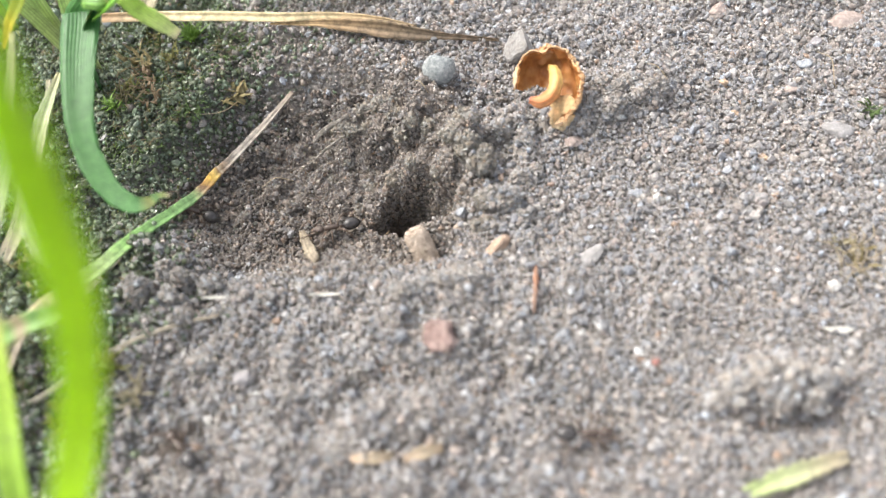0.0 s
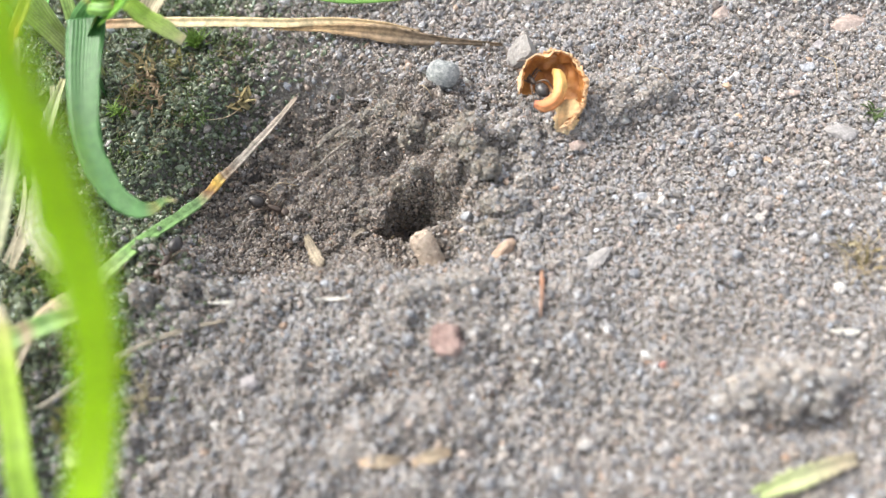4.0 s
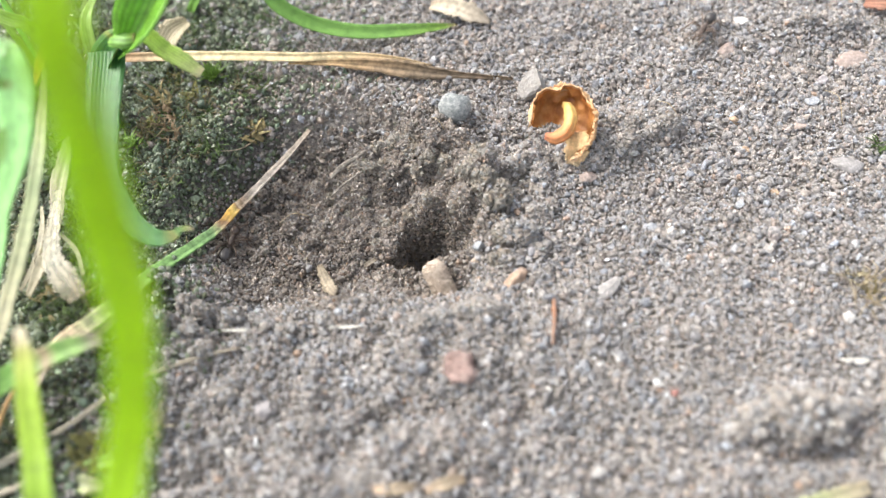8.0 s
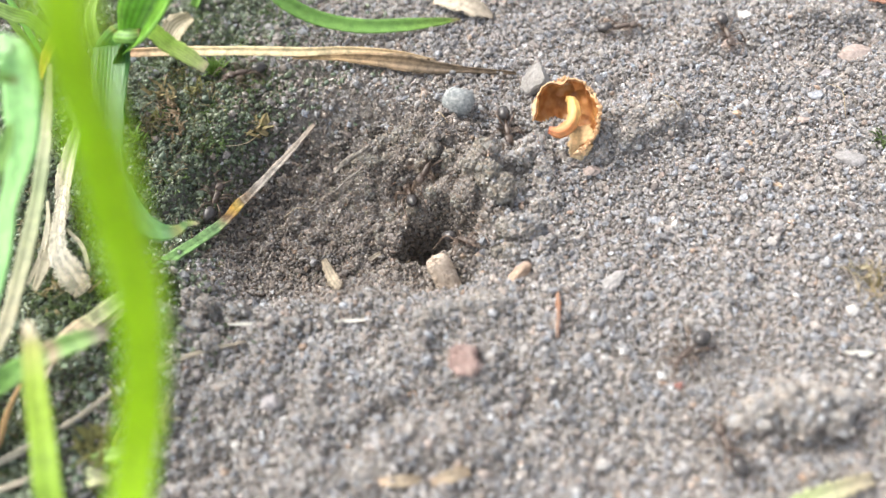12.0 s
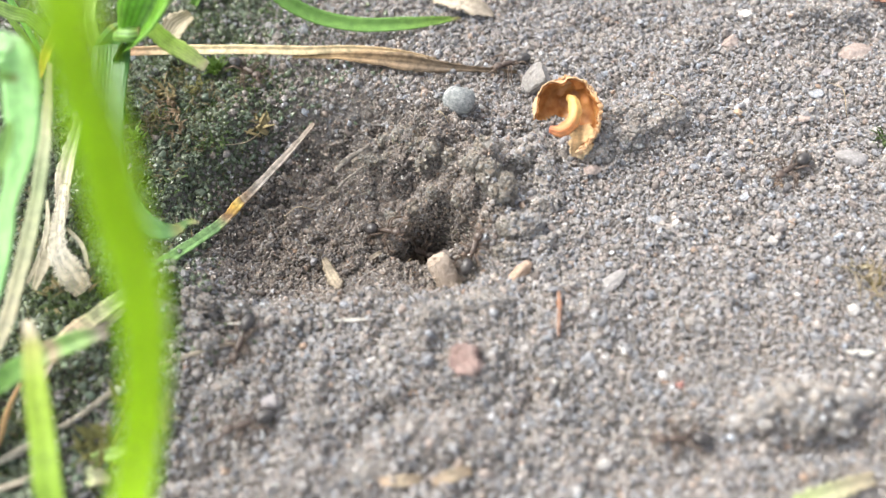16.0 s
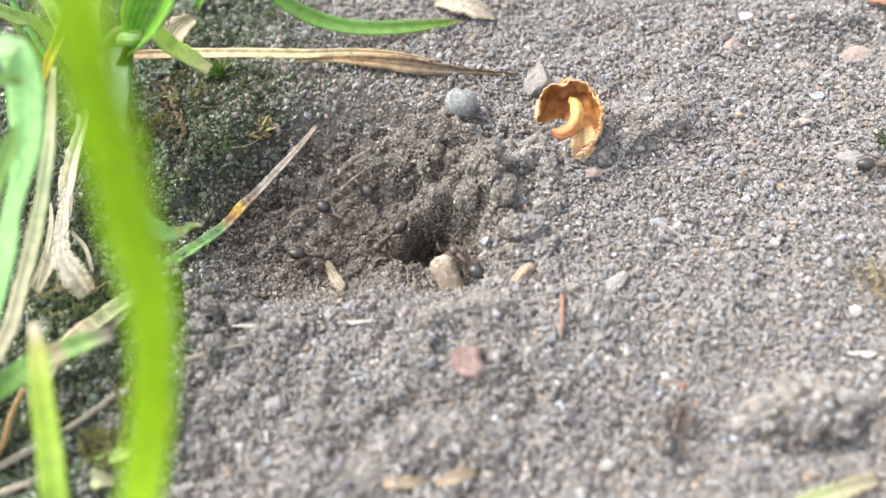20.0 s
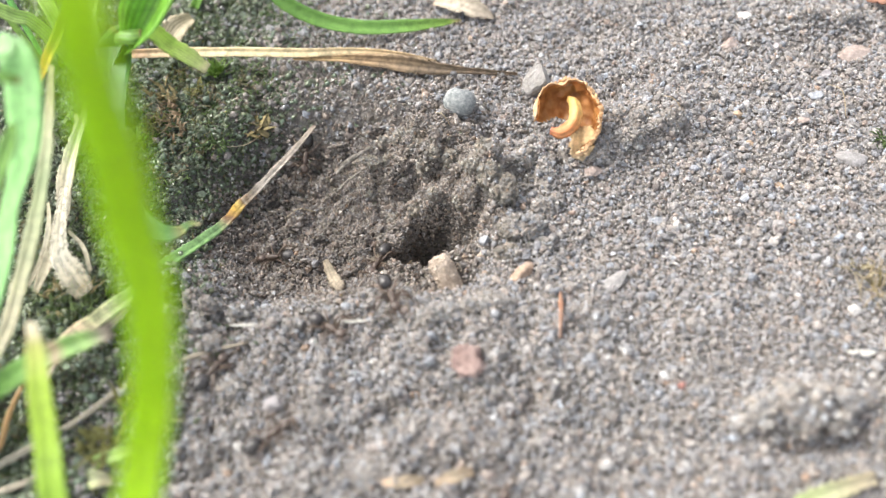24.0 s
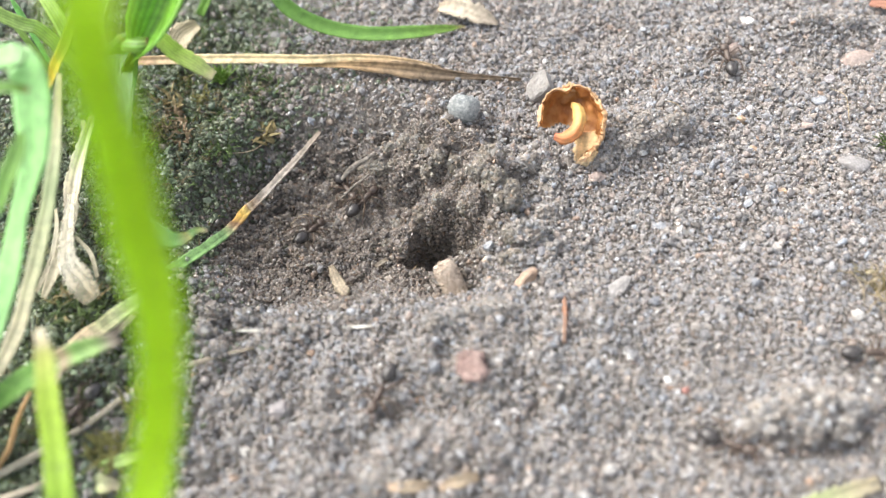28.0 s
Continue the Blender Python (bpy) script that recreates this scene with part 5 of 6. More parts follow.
        big = sx > 1.95
        lumps = 16 if big else 8
        mid = rs.randn(lumps, 3)
        mid /= np.linalg.norm(mid, axis=1, keepdims=True)
        mid[:, 2] = np.abs(mid[:, 2]) * 0.9 - 0.15
        mid *= (0.22 + 0.24 * rs.rand(lumps, 1)) * np.array([sx, sy, sz * 1.2])
        wide = (0.11 + 0.1 * rs.rand(lumps) if big else 0.15 + 0.11 * rs.rand(lumps)) * min(sx, sy, sz * 1.3)
        k = int((200 if cx > 10 and cy < 0 else 300) * sx * max(sy, sz * 0.6)) + 170
        of = rs.choice(lumps, k, p=wide ** 2 / (wide ** 2).sum())
        d = rs.randn(k, 3)
        d /= np.linalg.norm(d, axis=1, keepdims=True)
        c = mid[of] + d * (wide[of] * (1 + 0.1 * rs.randn(k)))[:, None]
        bare = rs.rand(k) < 0.4
        c[bare] = d[bare] * (0.5 + 0.06 * rs.randn(int(bare.sum()), 1)) * np.array([sx * 0.74, sy * 0.74, sz * 0.98])
        coarse = cx > 10 and cy < 0
        size = np.clip(np.exp(rs.randn(k) * 0.38) * (0.36 if coarse else 0.22), 0.1, 0.6)
        g = grain_cloud("grain_crust", c, size, MAT_CLOD_TAN_SHADED if cx < 5 and -1.2 < cy < 15 else MAT_CLOD, 200 + n, 0.9, None if coarse else (SPECK_V, SPECK_F))
        g["kind"] = "stuff"
        g.parent = root


build_clods()


def leaflets(n, spread, length, width, seed, rise=0.6, mat_=None):
    """A cushion of pointed leaflets as one mesh."""
    rnd = random.Random(seed)
    bm = bmesh.new()
    uvl = bm.loops.layers.uv.new("UVMap")
    for _ in range(n):
        a, r = rnd.uniform(0, 6.283), spread * math.sqrt(rnd.random())
        b = rnd.uniform(0, 6.283)
        p = Vector((r * math.cos(a), r * math.sin(a), rnd.uniform(-0.1, 0.35)))
        d = Vector((math.cos(b), math.sin(b), rnd.uniform(0.1, 1.2) * rise)).normalized()
        l = length * rnd.uniform(0.6, 1.3)
        s = d.cross(Vector((rnd.uniform(-.3, .3), rnd.uniform(-.3, .3), 1))).normalized() * width * rnd.uniform(0.7, 1.2)
        up = s.cross(d).normalized()
        q = [p - s * 0.4, p + s * 0.4, p + d * l * 0.45 + s * 0.5 + up * 0.06, p + d * l * 0.45 - s * 0.5 + up * 0.06, p + d * l + up * 0.02]
        under = [v - up * 0.03 for v in q]
        vs = [bm.verts.new(v * MM) for v in q + under]
        uv = [(0, 0), (1, 0), (1, .5), (0, .5), (.5, 1)] * 2
        idx = {v: k for k, v in enumerate(vs)}
        for f in ((0, 1, 2, 3), (3, 2, 4), (6, 5, 8, 7), (7, 8, 9), (0, 3, 8, 5), (2, 1, 6, 7), (3, 4, 9, 8), (4, 2, 7, 9)):
            face = bm.faces.new([vs[k] for k in f])
            for lp in face.loops:
                lp[uvl].uv = uv[idx[lp.vert]]
    return bm


def moss(name, label, mat_, x, y, n, spread, length, width, seed, rise=0.6, up=0.0):
    ob = part(name, leaflets(n, spread, length, width, seed, rise), mat_, smooth=False)
    ob.location = (x * MM, y * MM, (float(height(x, y)) + up) * MM)
    return tagged(ob, label, "moss")


def moss_carpet(label, mat_, count, length, seed):
    """Fine leaflets strewn over the mossy soil."""
    rnd = random.Random(seed)
    bm = bmesh.new()
    uvl = bm.loops.layers.uv.new("UVMap")
    uv = ((0, 0), (1, 0), (1, .5), (0, .5), (.5, 1))
    px, py = np.random.RandomState(seed).uniform(-36, -8, count), np.random.RandomState(seed + 1).uniform(-15, 28, count)
    thick = mossy_shaded(px + 1.5, py) & (value_noise(px / 1.6, py / 1.6, seed) > -0.25)
    for x, y, z in zip(px[thick], py[thick], height(px, py)[thick]):
        b = rnd.uniform(0, 6.283)
        p = Vector((x, y, z + rnd.uniform(0.0, 0.3)))
        d = Vector((math.cos(b), math.sin(b), rnd.uniform(0.1, 1.4))).normalized() * length * rnd.uniform(0.5, 1.4)
        s = d.cross(Vector((rnd.uniform(-.4, .4), rnd.uniform(-.4, .4), 1))).normalized() * length * rnd.uniform(0.07, 0.16)
        q = [bm.verts.new(v * MM) for v in (p - s * 0.6, p + s * 0.6, p + d * 0.5 + s, p + d * 0.5 - s, p + d - Vector((0, 0, 0.1 * length)))]
        for f in ((0, 1, 2, 3), (3, 2, 4)):
            for lp, k in zip(bm.faces.new([q[k] for k in f]).loops, f):
                lp[uvl].uv = uv[k]
    return tagged(part("moss", bm, mat_, smooth=False), label, "moss", kind="stuff")


def build_moss():
    moss_carpet("fine dark green moss between soil grains", MAT_MOSS, 7000, 0.42, 51)
    moss_carpet("fine olive moss between soil grains", MAT_MOSS_YELLOW, 900, 0.5, 53)
    moss_carpet("fine brown withered moss between soil grains", MAT_MOSS_DEAD, 900, 0.55, 55)
    moss("moss_sprout", "small feathery green moss sprout", MAT_MOSS_FRESH, -17.6, 19.0, 60, 0.5, 1.3, 0.16, 1, 1.6, 0.3)
    moss("moss_sprout", "tiny yellow green moss sprout", MAT_MOSS_FRESH, -23.2, 12.2, 22, 0.4, 0.9, 0.2, 2, 1.0, 0.2)
    moss("moss_sprout", "green moss sprout on bare sand", MAT_MOSS, 33.4, 6.2, 30, 0.9, 0.8, 0.2, 3, 1.0)
    rnd = random.Random(5)
    spots = [(-20.5, 17.5, 2.6), (-22.8, 13.8, 2.4), (-18.6, 15.2, 2.2), (-24.6, 9.2, 2.6), (-21.4, 8.6, 2.2), (-25.6, 5.0, 2.4), (-17.6, 11.8, 1.8), (-22.0, 21.2, 2.2), (-28.0, 19.0, 3.0), (-31.0, 14.0, 3.2), (-32.5, 9.0, 3.0), (-33.5, 24.0, 3.4), (-27.5, 25.0, 3.0), (-20.0, 25.5, 2.2), (-14.6, 17.6, 1.8), (-15.5, 21.0, 1.8), (-26.5, 13.5, 2.6), (-27.5, 0.5, 2.4), (-30.5, 3.0, 2.6), (-25.0, -2.5, 2.2), (-28.0, -5.5, 2.6), (-22.6, -6.6, 1.8), (-27.0, -11.0, 2.0), (-13.0, 25.5, 1.6)]
    for n, (x, y, s) in enumerate(spots):
        moss("moss_cushion", "dark green moss cushion mixed with soil", MAT_MOSS, x, y, int(34 * s), s, 0.6, 0.14, 20 + n, 0.7, 0.05)["group"] = "moss cushions"
        if n % 2 == 0:
            moss("withered_moss", "brown withered moss and litter", MAT_MOSS_DEAD, x + rnd.uniform(-1, 1), y + rnd.uniform(-1, 1), int(16 * s), s * 0.7, 0.7, 0.1, 80 + n, 0.8, 0.15)
    moss("withered_moss", "tan withered leaflets above the pit", MAT_OLIVETAN, -13.9, 13.6, 12, 0.7, 1.7, 0.5, 120, 0.7, 0.3)
    moss("withered_moss", "dark olive moss under the grass", MAT_MOSS, -26.2, -2.4, 130, 2.0, 0.8, 0.1, 121, 0.8, 0.4)
    moss("withered_moss", "tan withered fibres on dark moss", MAT_OLIVETAN, -26.0, -1.6, 34, 1.8, 1.3, 0.1, 126, 0.7, 0.5)
    moss("withered_moss", "brown withered moss with pale bits", MAT_MOSS_DEAD, -21.6, 13.4, 46, 1.4, 0.8, 0.13, 122, 0.9, 0.3)
    moss("withered_moss", "yellowish withered moss in front of the grass", MAT_MOSS_YELLOW, -20.4, -10.4, 40, 1.0, 1.3, 0.22, 123, 0.9, 0.3)
    moss("withered_moss", "yellowish withered moss by the grass foot", MAT_MOSS_YELLOW, -22.0, -13.4, 40, 1.2, 1.3, 0.25, 124, 0.9, 0.3)
    moss("withered_moss", "orange tan withered moss on the sand", MAT_DRY, -18.4, -11.8, 34, 0.9, 1.2, 0.14, 125, 1.0, 0.3)
    moss("withered_moss", "papery tan and brown litter leaflets in moss", MAT_OLIVETAN, -21.3, 16.5, 12, 1.0, 1.0, 0.3, 140, 0.9, 0.3)
    moss("withered_moss", "tan and brown leaf crumbs in dark moss", MAT_LITTER, -21.2, 15.1, 26, 1.3, 0.9, 0.24, 150, 0.8, 0.35)
    moss("withered_moss", "brown upright leaf bits in dark moss", MAT_OLIVETAN, -22.0, 17.0, 12, 0.8, 1.3, 0.2, 151, 1.6, 0.35)
    moss("withered_moss", "tan leaf crumbs in dark moss", MAT_LITTER, -20.5, 12.7, 16, 1.0, 0.8, 0.22, 152, 0.8, 0.35)
    moss("withered_moss", "olive moss shoot beside the grass", MAT_MOSS_YELLOW, -18.8, 16.9, 26, 0.8, 0.8, 0.13, 141, 0.9, 0.3)
    moss("withered_moss", "olive moss shoot beside the grass", MAT_MOSS_YELLOW, -22.0, 13.5, 24, 0.8, 0.8, 0.13, 142, 0.9, 0.3)
    moss("withered_moss", "olive moss shoot beside the grass", MAT_MOSS_YELLOW, -21.1, 19.4, 22, 0.9, 0.8, 0.13, 143, 0.9, 0.3)
    moss("withered_moss", "brown withered moss shoot on soil", MAT_MOSS_DEAD, -15.4, 17.5, 14, 0.8, 0.7, 0.12, 144, 0.9, 0.3)
    moss("withered_moss", "yellowish dry moss among rootlets", MAT_OLIVETAN, 28.8, -5.4, 20, 1.0, 0.9, 0.2, 145, 0.9, 0.3)
    moss("withered_moss", "tan dry moss among rootlets", MAT_DRY, 28.2, -4.6, 10, 0.9, 0.8, 0.18, 146, 0.9, 0.3)


build_moss()


def build_single_grains():
    """Coarser grains that can be picked out one by one."""
    rs = np.random.RandomState(77)
    shapes = []
    for k in range(10):
        v = ICO_V * (1 + 0.4 * (rs.rand(len(ICO_V), 1) - 0.5)) * [1.0, 0.85, 0.7]
        me = bpy.data.meshes.new("sand_grain")
        me.from_pydata((v * MM).tolist(), [], ICO_F.tolist())
        me.materials.append(MAT_GRAIN_ONE)
        shapes.append(me)
    made = 0
    while made < 300:
        x, y = rs.uniform(-26, 32), rs.uniform(-19, 24)
        if bool(dug(x, y)) and rs.rand() < 0.7 or abs(x) > 24 + 0.27 * (y + 20) or abs(x - HOLE[0]) < 2.6 and abs(y - HOLE[1]) < 2.2:
            continue
        g = new("sand_grain", shapes[made % 10])
        s = float(np.clip(np.exp(rs.randn() * 0.3) * 0.55, 0.4, 0.95))
        g.location = (x * MM, y * MM, (float(height(x, y)) + 0.22 * s) * MM)
        g.rotation_euler = rs.uniform(0, 6.28, 3)
        g.scale = (s, s, s)
        g.parent = ground
        made += 1


build_single_grains()


# ---- ants ----
def ant_skin(name, tone, rough):
    m, nt, bsdf = material(name)
    n = noise_fac(nt, 2500.0, 3.0)
    nt.links.new(ramp(nt, n, [(0.3, tuple(v * 0.6 for v in tone)), (0.7, tuple(v * 1.4 for v in tone))]), bsdf.inputs["Base Color"])
    bsdf.inputs["Roughness"].default_value = rough
    bump(nt, bsdf, n, 0.3, 0.00002)
    return m


MAT_ANT = ant_skin("dark brown ant shell", (0.08, 0.056, 0.043), 0.4)
MAT_GASTER = ant_skin("blackish glossy ant shell", (0.045, 0.04, 0.038), 0.25)
MAT_LEG = ant_skin("brown ant leg", (0.12, 0.082, 0.058), 0.5)


def oval(size, place, taper=0.0, pinch=0.0):
    bm = bmesh.new()
    bmesh.ops.create_uvsphere(bm, u_segments=16, v_segments=10, radius=0.5)
    for v in bm.verts:
        k = 1 + taper * v.co.y * 2 - pinch * math.exp(-(v.co.y / 0.12) ** 2)
        v.co = Vector((v.co.x * size[0] * k + place[0], v.co.y * size[1] + place[1], v.co.z * size[2] * k + place[2])) * MM
    return bm


def limb(pts, radii):
    return tube_mesh(pts, radii, steps=12, sides=6)


LEG_SPOTS = [(0.62, 1.5, 1.45), (0.28, 1.75, 0.25), (-0.05, 1.6, -1.75)]


def build_ant():
    """A worker ant on its feet, heading along +y; the legs hang from their own joints."""
    ant = tagged(holder("ant"), "small dark brown worker ant on the soil", "ant", group="ants of the nest")
    head = part("head", oval((0.82, 0.92, 0.62), (0, 1.38, 0.92), -0.12), MAT_ANT, ant)
    for s in (-1, 1):
        part("eye", oval((0.14, 0.2, 0.18), (s * 0.34, 1.42, 1.04)), MAT_GASTER, head)
        part("mandible", limb([(s * 0.2, 1.74, 0.8), (s * 0.24, 1.95, 0.76), (s * 0.05, 2.08, 0.74)], [0.1, 0.08, 0.03]), MAT_LEG, head)
        part("antenna", limb([(s * 0.18, 1.7, 1.02), (s * 0.62, 2.02, 1.34), (s * 0.74, 2.1, 1.36), (s * 0.7, 2.5, 1.1), (s * 0.5, 2.95, 0.8)], [0.05, 0.05, 0.055, 0.055, 0.05]), MAT_LEG, head)
    part("thorax", oval((0.56, 1.4, 0.6), (0, 0.34, 0.92), 0.16, 0.16), MAT_ANT, ant)
    part("petiole", oval((0.26, 0.26, 0.42), (0, -0.5, 0.86)), MAT_ANT, ant)
    part("gaster", oval((1.12, 1.55, 1.02), (0, -1.36, 0.98), 0.16), MAT_GASTER, ant, "glossy blackish abdomen")
    for n, (y, out, reach) in enumerate(LEG_SPOTS):
        for s in (-1, 1):
            leg = part("leg", limb([(0, 0, 0), (s * out * 0.45, reach * 0.35 - y * 0.2, 0.55), (s * out * 0.75, reach * 0.7 - y * 0.4, -0.1), (s * out, reach - y, -0.72)], [0.07, 0.075, 0.045, 0.03]), MAT_LEG, ant)
            leg.location = (s * 0.2 * MM, y * MM, 0.76 * MM)
    return ant


FIRST_ANT = build_ant()
for piece in FIRST_ANT.children_recursive:
    piece.data.transform(Matrix.Scale(0.88, 4))
    piece.location *= 0.88
STEP = 0.2


def slope(x, y):
    return float(height(x + 0.8, y) - height(x - 0.8, y)) / 1.6, float(height(x, y + 0.8) - height(x, y - 0.8)) / 1.6


def track(marks):
    """Evenly spaced poses along a way of (seconds, x, y) marks on the soil, or (seconds, x, y, z) ones under or above it, turned the way it goes."""
    ts = np.arange(0, 28.0 + STEP / 2, STEP)
    mt = [m[0] for m in marks]
    xs, ys = np.interp(ts, mt, [m[1] for m in marks]), np.interp(ts, mt, [m[2] for m in marks])
    deep = np.interp(ts, mt, [1.0 if len(m) > 3 else 0.0 for m in marks])
    lift = np.interp(ts, mt, [m[3] if len(m) > 3 else 0.0 for m in marks])
    soft = np.array([0.2, 0.6, 0.2])
    for _ in range(1):
        xs[1:-1], ys[1:-1] = np.convolve(xs, soft, "valid"), np.convolve(ys, soft, "valid")
    rows, yaw, moved = [], None, []
    for i, t in enumerate(ts):
        j, k = max(i - 1, 0), min(i + 1, len(ts) - 1)
        dx, dy = xs[k] - xs[j], ys[k] - ys[j]
        go_fast = math.hypot(dx, dy)
        want = math.degrees(math.atan2(-dx, dy)) if go_fast > 0.15 else yaw
        if want is None:
            want = (marks[0][1] * 37.0) % 360
        if yaw is None:
            yaw = want
        yaw += max(-70, min(70, (want - yaw + 180) % 360 - 180))
        x, y = float(xs[i]), float(ys[i])
        z = float(height(x, y)) * (1 - deep[i]) + float(lift[i]) + 0.12
        sx, sy = slope(x, y)
        a = radians(yaw)
        along = max(-0.8, min(0.8, -math.sin(a) * sx + math.cos(a) * sy))
        across = max(-0.6, min(0.6, math.cos(a) * sx + math.sin(a) * sy))
        m = pose(x * MM, y * MM, z * MM, 0, 0, yaw) @ pose(0, 0, 0, math.degrees(math.atan(along)) * 0.8, -math.degrees(math.atan(across)) * 0.7, 0)
        rows.append((float(t), m))
        moved.append(go_fast)
    return rows, moved


def motions():
    ants = [FIRST_ANT] + [copy_thing(FIRST_ANT, Matrix.Identity(4)) for _ in range(11)]

    def go(marks):
        ant = ants.pop()
        rows, moved = track(marks)
        walk(ant, rows)
        legs = [o for o in ant.children if o.name.startswith("leg")]
        for n, leg in enumerate(legs):
            sway = 16 if (n // 2 + n) % 2 else -16
            home = leg.location.copy()
            steps = []
            for i, (t, _) in enumerate(rows):
                swing = sway * (1 if i % 2 else -1) * min(1.0, moved[i] / 1.2)
                if i in (0, len(rows) - 1) or abs(swing) > 2 or i % 12 == 0:
                    steps.append((t, Matrix.Translation(home) @ pose(0, 0, 0, 0, 0, swing)))
            walk(leg, steps)
    go([(0, -6.3, 1.5), (1, -7.5, 1.3), (2, -7.6, 7.2), (3, -13.8, 6.0), (5.5, -9.7, 4.7), (6, -15.2, 5.5), (7, -15.9, 0.3), (8, -16.4, 5.0), (9, -13.4, 9.6), (9.3, -12.1, 9.1), (9.6, -7.9, 7.8), (10, -5.0, 4.8), (10.8, -2.7, 4.5), (11, -1.7, 4.6), (12, 1.5, 0.1), (15, 1.8, -0.4), (16, 2.4, -0.6), (17, 2.5, 0.8), (18, 1.5, 1.1), (19, 2.6, -0.5), (20, 1.6, -0.9), (21, -0.9, 4.3), (22, -0.6, 5.6, -9), (23.5, -0.6, 5.6, -9), (24, -5.4, 1.5), (25, -2.9, -5.9), (26, -3.0, -6.9), (27, -3.6, -9.2), (28, -4.7, -10.8)])
    go([(0, -2.3, 4.2), (1, -4.4, 5.1), (2, -2.3, 4.5), (2.5, -0.6, 5.6, -9), (5, -0.6, 5.6, -9), (5.5, 0.2, 4.8), (5.8, -2.1, 8.7), (6, -2.3, 7.7), (6.6, -0.2, 4.5), (7, -0.4, 4.6), (7.4, -0.6, 5.6, -9), (8.2, -0.6, 5.6, -9), (8.6, -2.8, 4.2), (9, -6.1, 0.7), (9.6, -9.7, 2.3), (10, -14.8, 0.2), (11, -17.0, 3.4), (12, -17.6, 7.5), (14.5, -12.5, 11.6), (15, -8.3, 8.8), (16, -4.0, 3.8), (17, -0.6, 5.6, -9), (18, -0.6, 5.6, -9), (19, -10.0, 3.7), (20, -10.4, 2.2), (21, -3.1, 4.6), (22, -0.6, 5.6, -9), (23, -8.1, 2.9), (24, -12.9, 3.1), (25, -12.8, 3.8), (26, -13.1, 3.2), (27, -12.3, 4.5), (28, -11.0, 5.9)])
    go([(0, -17.3, 4.2), (1, -16.7, 4.6), (2, -16.4, 4.1), (3, -17.6, -1.0), (5, -18.1, -1.5), (6, -17.1, 1.0), (7, -19.0, -1.1), (8, -22.5, -3.2), (9, -24.8, 0.0), (10, -23.9, 4.1), (12, -21.4, -0.0), (14.5, -15.7, -0.4), (15, -13.7, -1.0), (16, -13.2, -6.7), (17, -18.2, -9.9), (19, -19.5, -13.6), (23, -18.0, -12.4), (24, -15.7, -8.8), (25, -12.4, -2.6), (26, -17.0, 0.9), (27, -20.8, -5.5), (28, -24.5, -9.8)])
    go([(0, 8.8, 5.2, -9), (1.1, 8.8, 5.2, -9), (1.5, 9.6, 4.4), (2, 10.6, 4.4), (2.5, 10.1, 4.5), (3, 11.2, 6.4, 1.2), (3.2, 11.1, 6.6, 2.6), (3.5, 9.4, 8.2, 3.6), (4.2, 8.3, 10.8, 0.6), (5.5, 4.4, 8.5), (6, -4.7, 17.5), (7, -12.0, 24.5), (8, -5.1, 31.7), (10, -2.4, 29.5), (11, -3.0, 22.7), (12, -15.5, 17.9), (15, -17.9, 20.6), (17, -12.1, 15.9), (19, -9.4, 10.5), (20, -8.6, 6.5), (21, -1.9, 4.5), (21.5, -3.7, -0.1), (24, -3.9, -4.5), (25, -2.4, -7.5), (26, 9.1, -10.7), (27, 23.0, -10.6), (28, 26.0, -10.7)])
    go([(0, 35.8, 6.6), (0.6, 33.2, 9.6), (1, 31.4, 10.2), (1.4, 31.0, 13.7), (2, 25.2, 16.6), (2.2, 23.6, 17.8), (3, 20.3, 23.8), (7, 25.6, 29.2), (8, 23.2, 19.1), (9, 16.5, 16.9), (10, 10.5, 18.3), (11, 5.1, 12.4), (12, -0.7, 8.2), (12.5, -1.2, 5.2), (13, -0.6, 5.6, -9), (19, -0.6, 5.6, -9), (20, -6.3, 9.0), (21, -7.8, 14.4), (23, -10.7, 13.7), (25, -10.8, 11.7), (27, -8.7, 11.8), (28, -7.5, 9.6)])
    go([(0, 20.6, 25.3), (9, 20.7, 30.6), (10, 15.8, 23.4), (11, 5.1, 21.8), (12, 5.5, 10.0), (14.5, 7.7, 5.1), (15, 15.2, 14.7), (16, 6.2, 16.9), (17, 4.4, 10.2), (18, 5.0, 12.5), (19, 5.1, 17.7), (20, 7.6, 28.9), (25, 25.1, 27.9), (27, 23.8, 11.9), (28, 23.8, 16.3)])
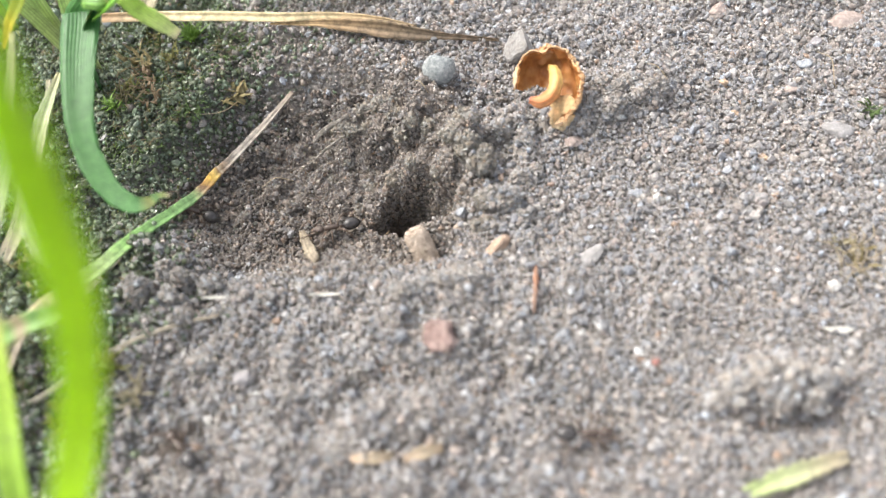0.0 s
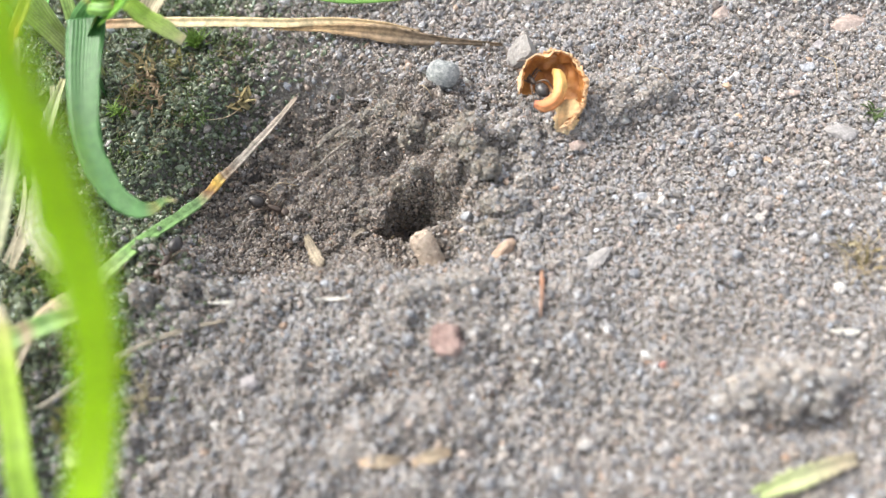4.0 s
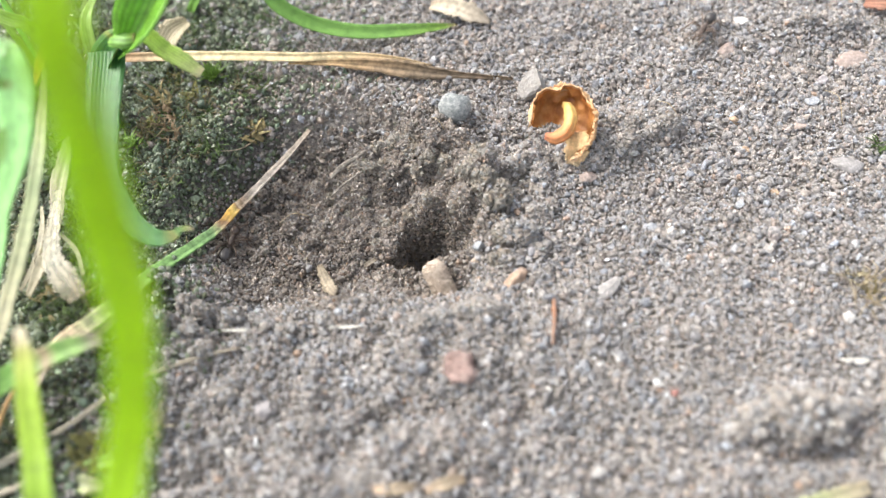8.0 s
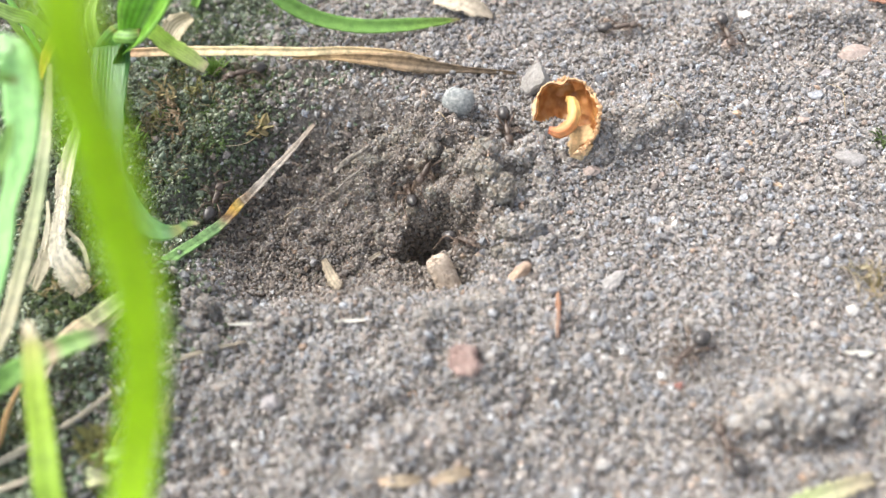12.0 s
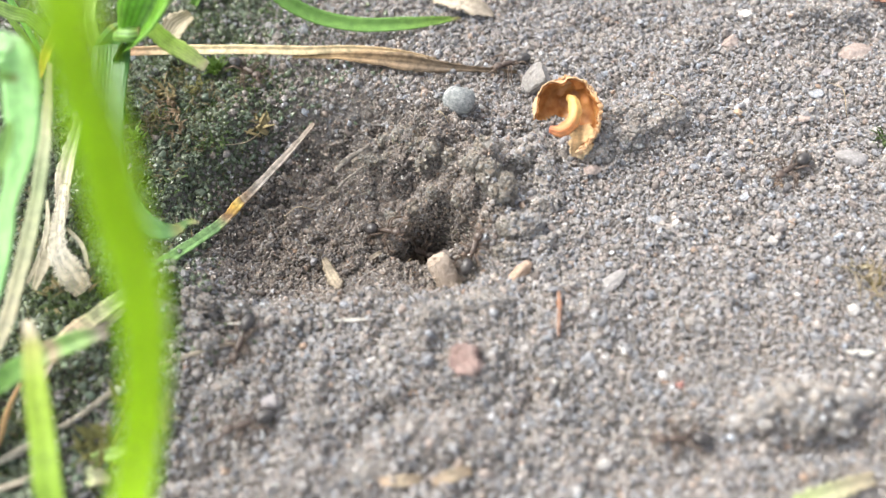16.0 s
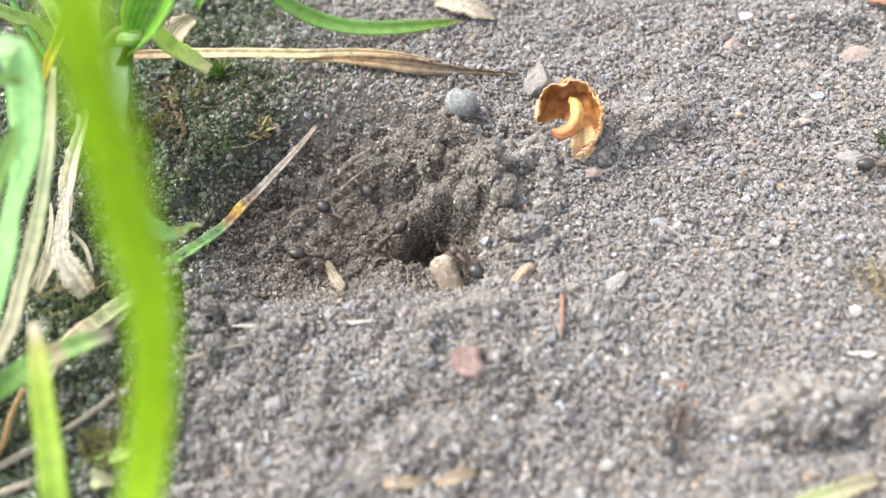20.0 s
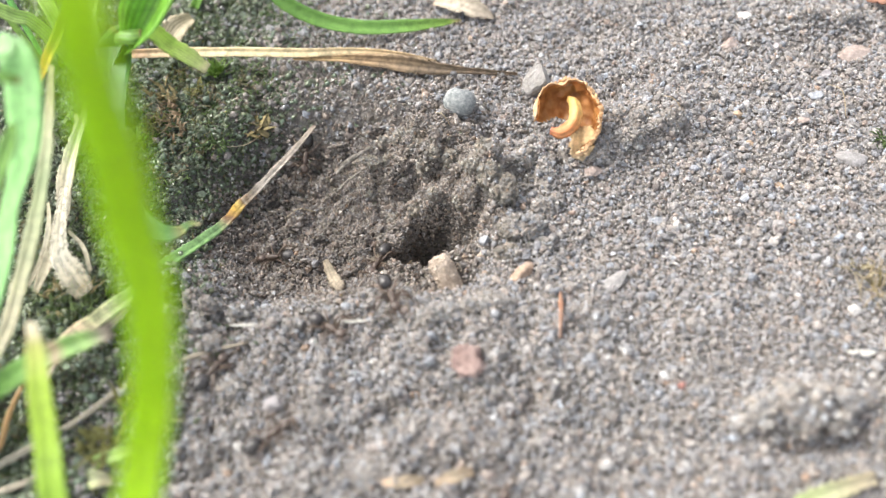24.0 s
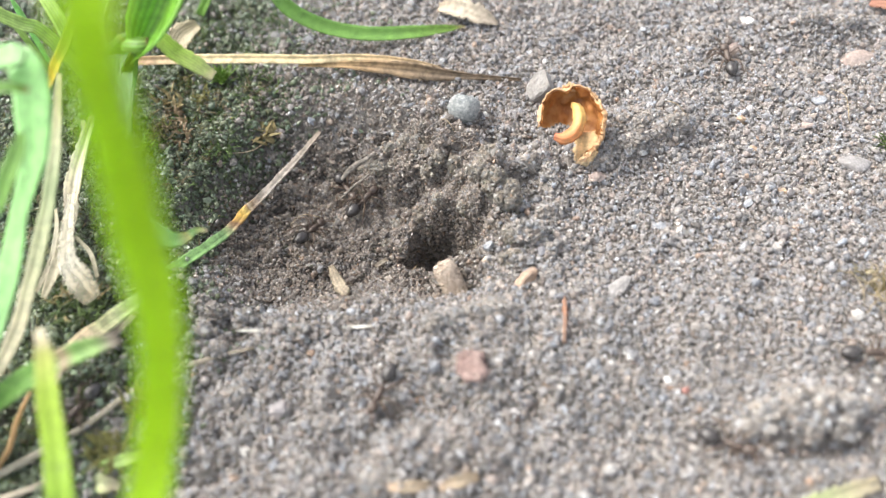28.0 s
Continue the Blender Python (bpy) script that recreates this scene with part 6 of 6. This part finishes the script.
    go([(0, 9.0, -16.4), (1, 11.3, -16.4), (2, 13.6, -20.7), (3, 16.2, -22.8), (8, 18.5, -21.7), (9, 16.6, -16.4), (10, 11.8, -12.3), (11, 15.7, -9.8), (12, 15.2, -10.1), (12.5, 14.4, -10.7), (14.5, 5.0, -13.7), (15, -0.2, -12.0), (16, -13.1, -12.7), (17, -16.7, -16.4), (19, -16.7, -19.7), (23, -10.5, -18.3), (24, -11.5, -13.3), (25, -7.1, -18.4), (28, -7.5, -20.7)])
    go([(0, 19.0, -24.6), (11, 18.0, -22.6), (12, 16.0, -16.3), (14.5, 17.6, -18.8), (15, 17.5, -18.6), (16, 13.3, -15.5), (17, 11.1, -18.1), (18, 9.1, -16.0), (19, 10.8, -19.5), (21, 14.8, -10.8), (23, 5.5, -20.9), (24, 2.5, -19.7), (25, 3.8, -13.7), (26, 9.8, -15.4), (27, 13.8, -14.7), (28, 15.9, -15.9)])
    go([(0, 39.4, 5.4), (9, 42.1, 26.2), (11, 26.6, 24.0), (12, 24.0, 18.3), (14, 31.7, 9.3), (16, 26.0, 4.5), (17, 18.9, 1.1), (18, 13.1, -0.4), (19, 25.0, 4.0), (20, 32.1, 3.7), (22, 38.1, 2.0), (25, 36.4, 1.6), (26, 30.8, 2.1), (27, 35.5, 2.1), (28, 38.5, 3.4)])
    go([(0, 13.6, 26.4), (10, 13.1, 31.5), (11, 12.6, 28.0), (12, 15.9, 19.5), (13, 25.0, 27.3), (28, 25.3, 30.3)])
    go([(0, -0.6, 5.6, -9), (8, -0.6, 5.6, -9), (8.6, -1.6, 4.7), (9, -4.0, 3.5), (10, -3.1, 3.8), (11, -0.6, 5.6, -9), (11.5, -1.3, 4.8), (12, -1.8, 6.7), (13, -3.1, 9.1), (14.5, -5.5, 8.7), (16, -2.3, 4.3), (17, -0.6, 5.6, -9), (19, -0.6, 5.6, -9), (20, -4.2, 3.8), (21, -3.3, 3.9), (22, -6.0, -2.1), (24, -8.1, -6.3), (25, -3.2, -7.6), (26, -5.2, -3.6), (27, -8.3, 6.3), (28, -6.4, 8.2)])
    go([(0, -14.9, -15.5), (1, -17.5, -12.5), (2, -19.2, -7.2), (3, -19.6, -7.1), (5, -24.2, -8.8), (7, -32.3, -7.0), (28, -34.2, -8.5)])


motions()
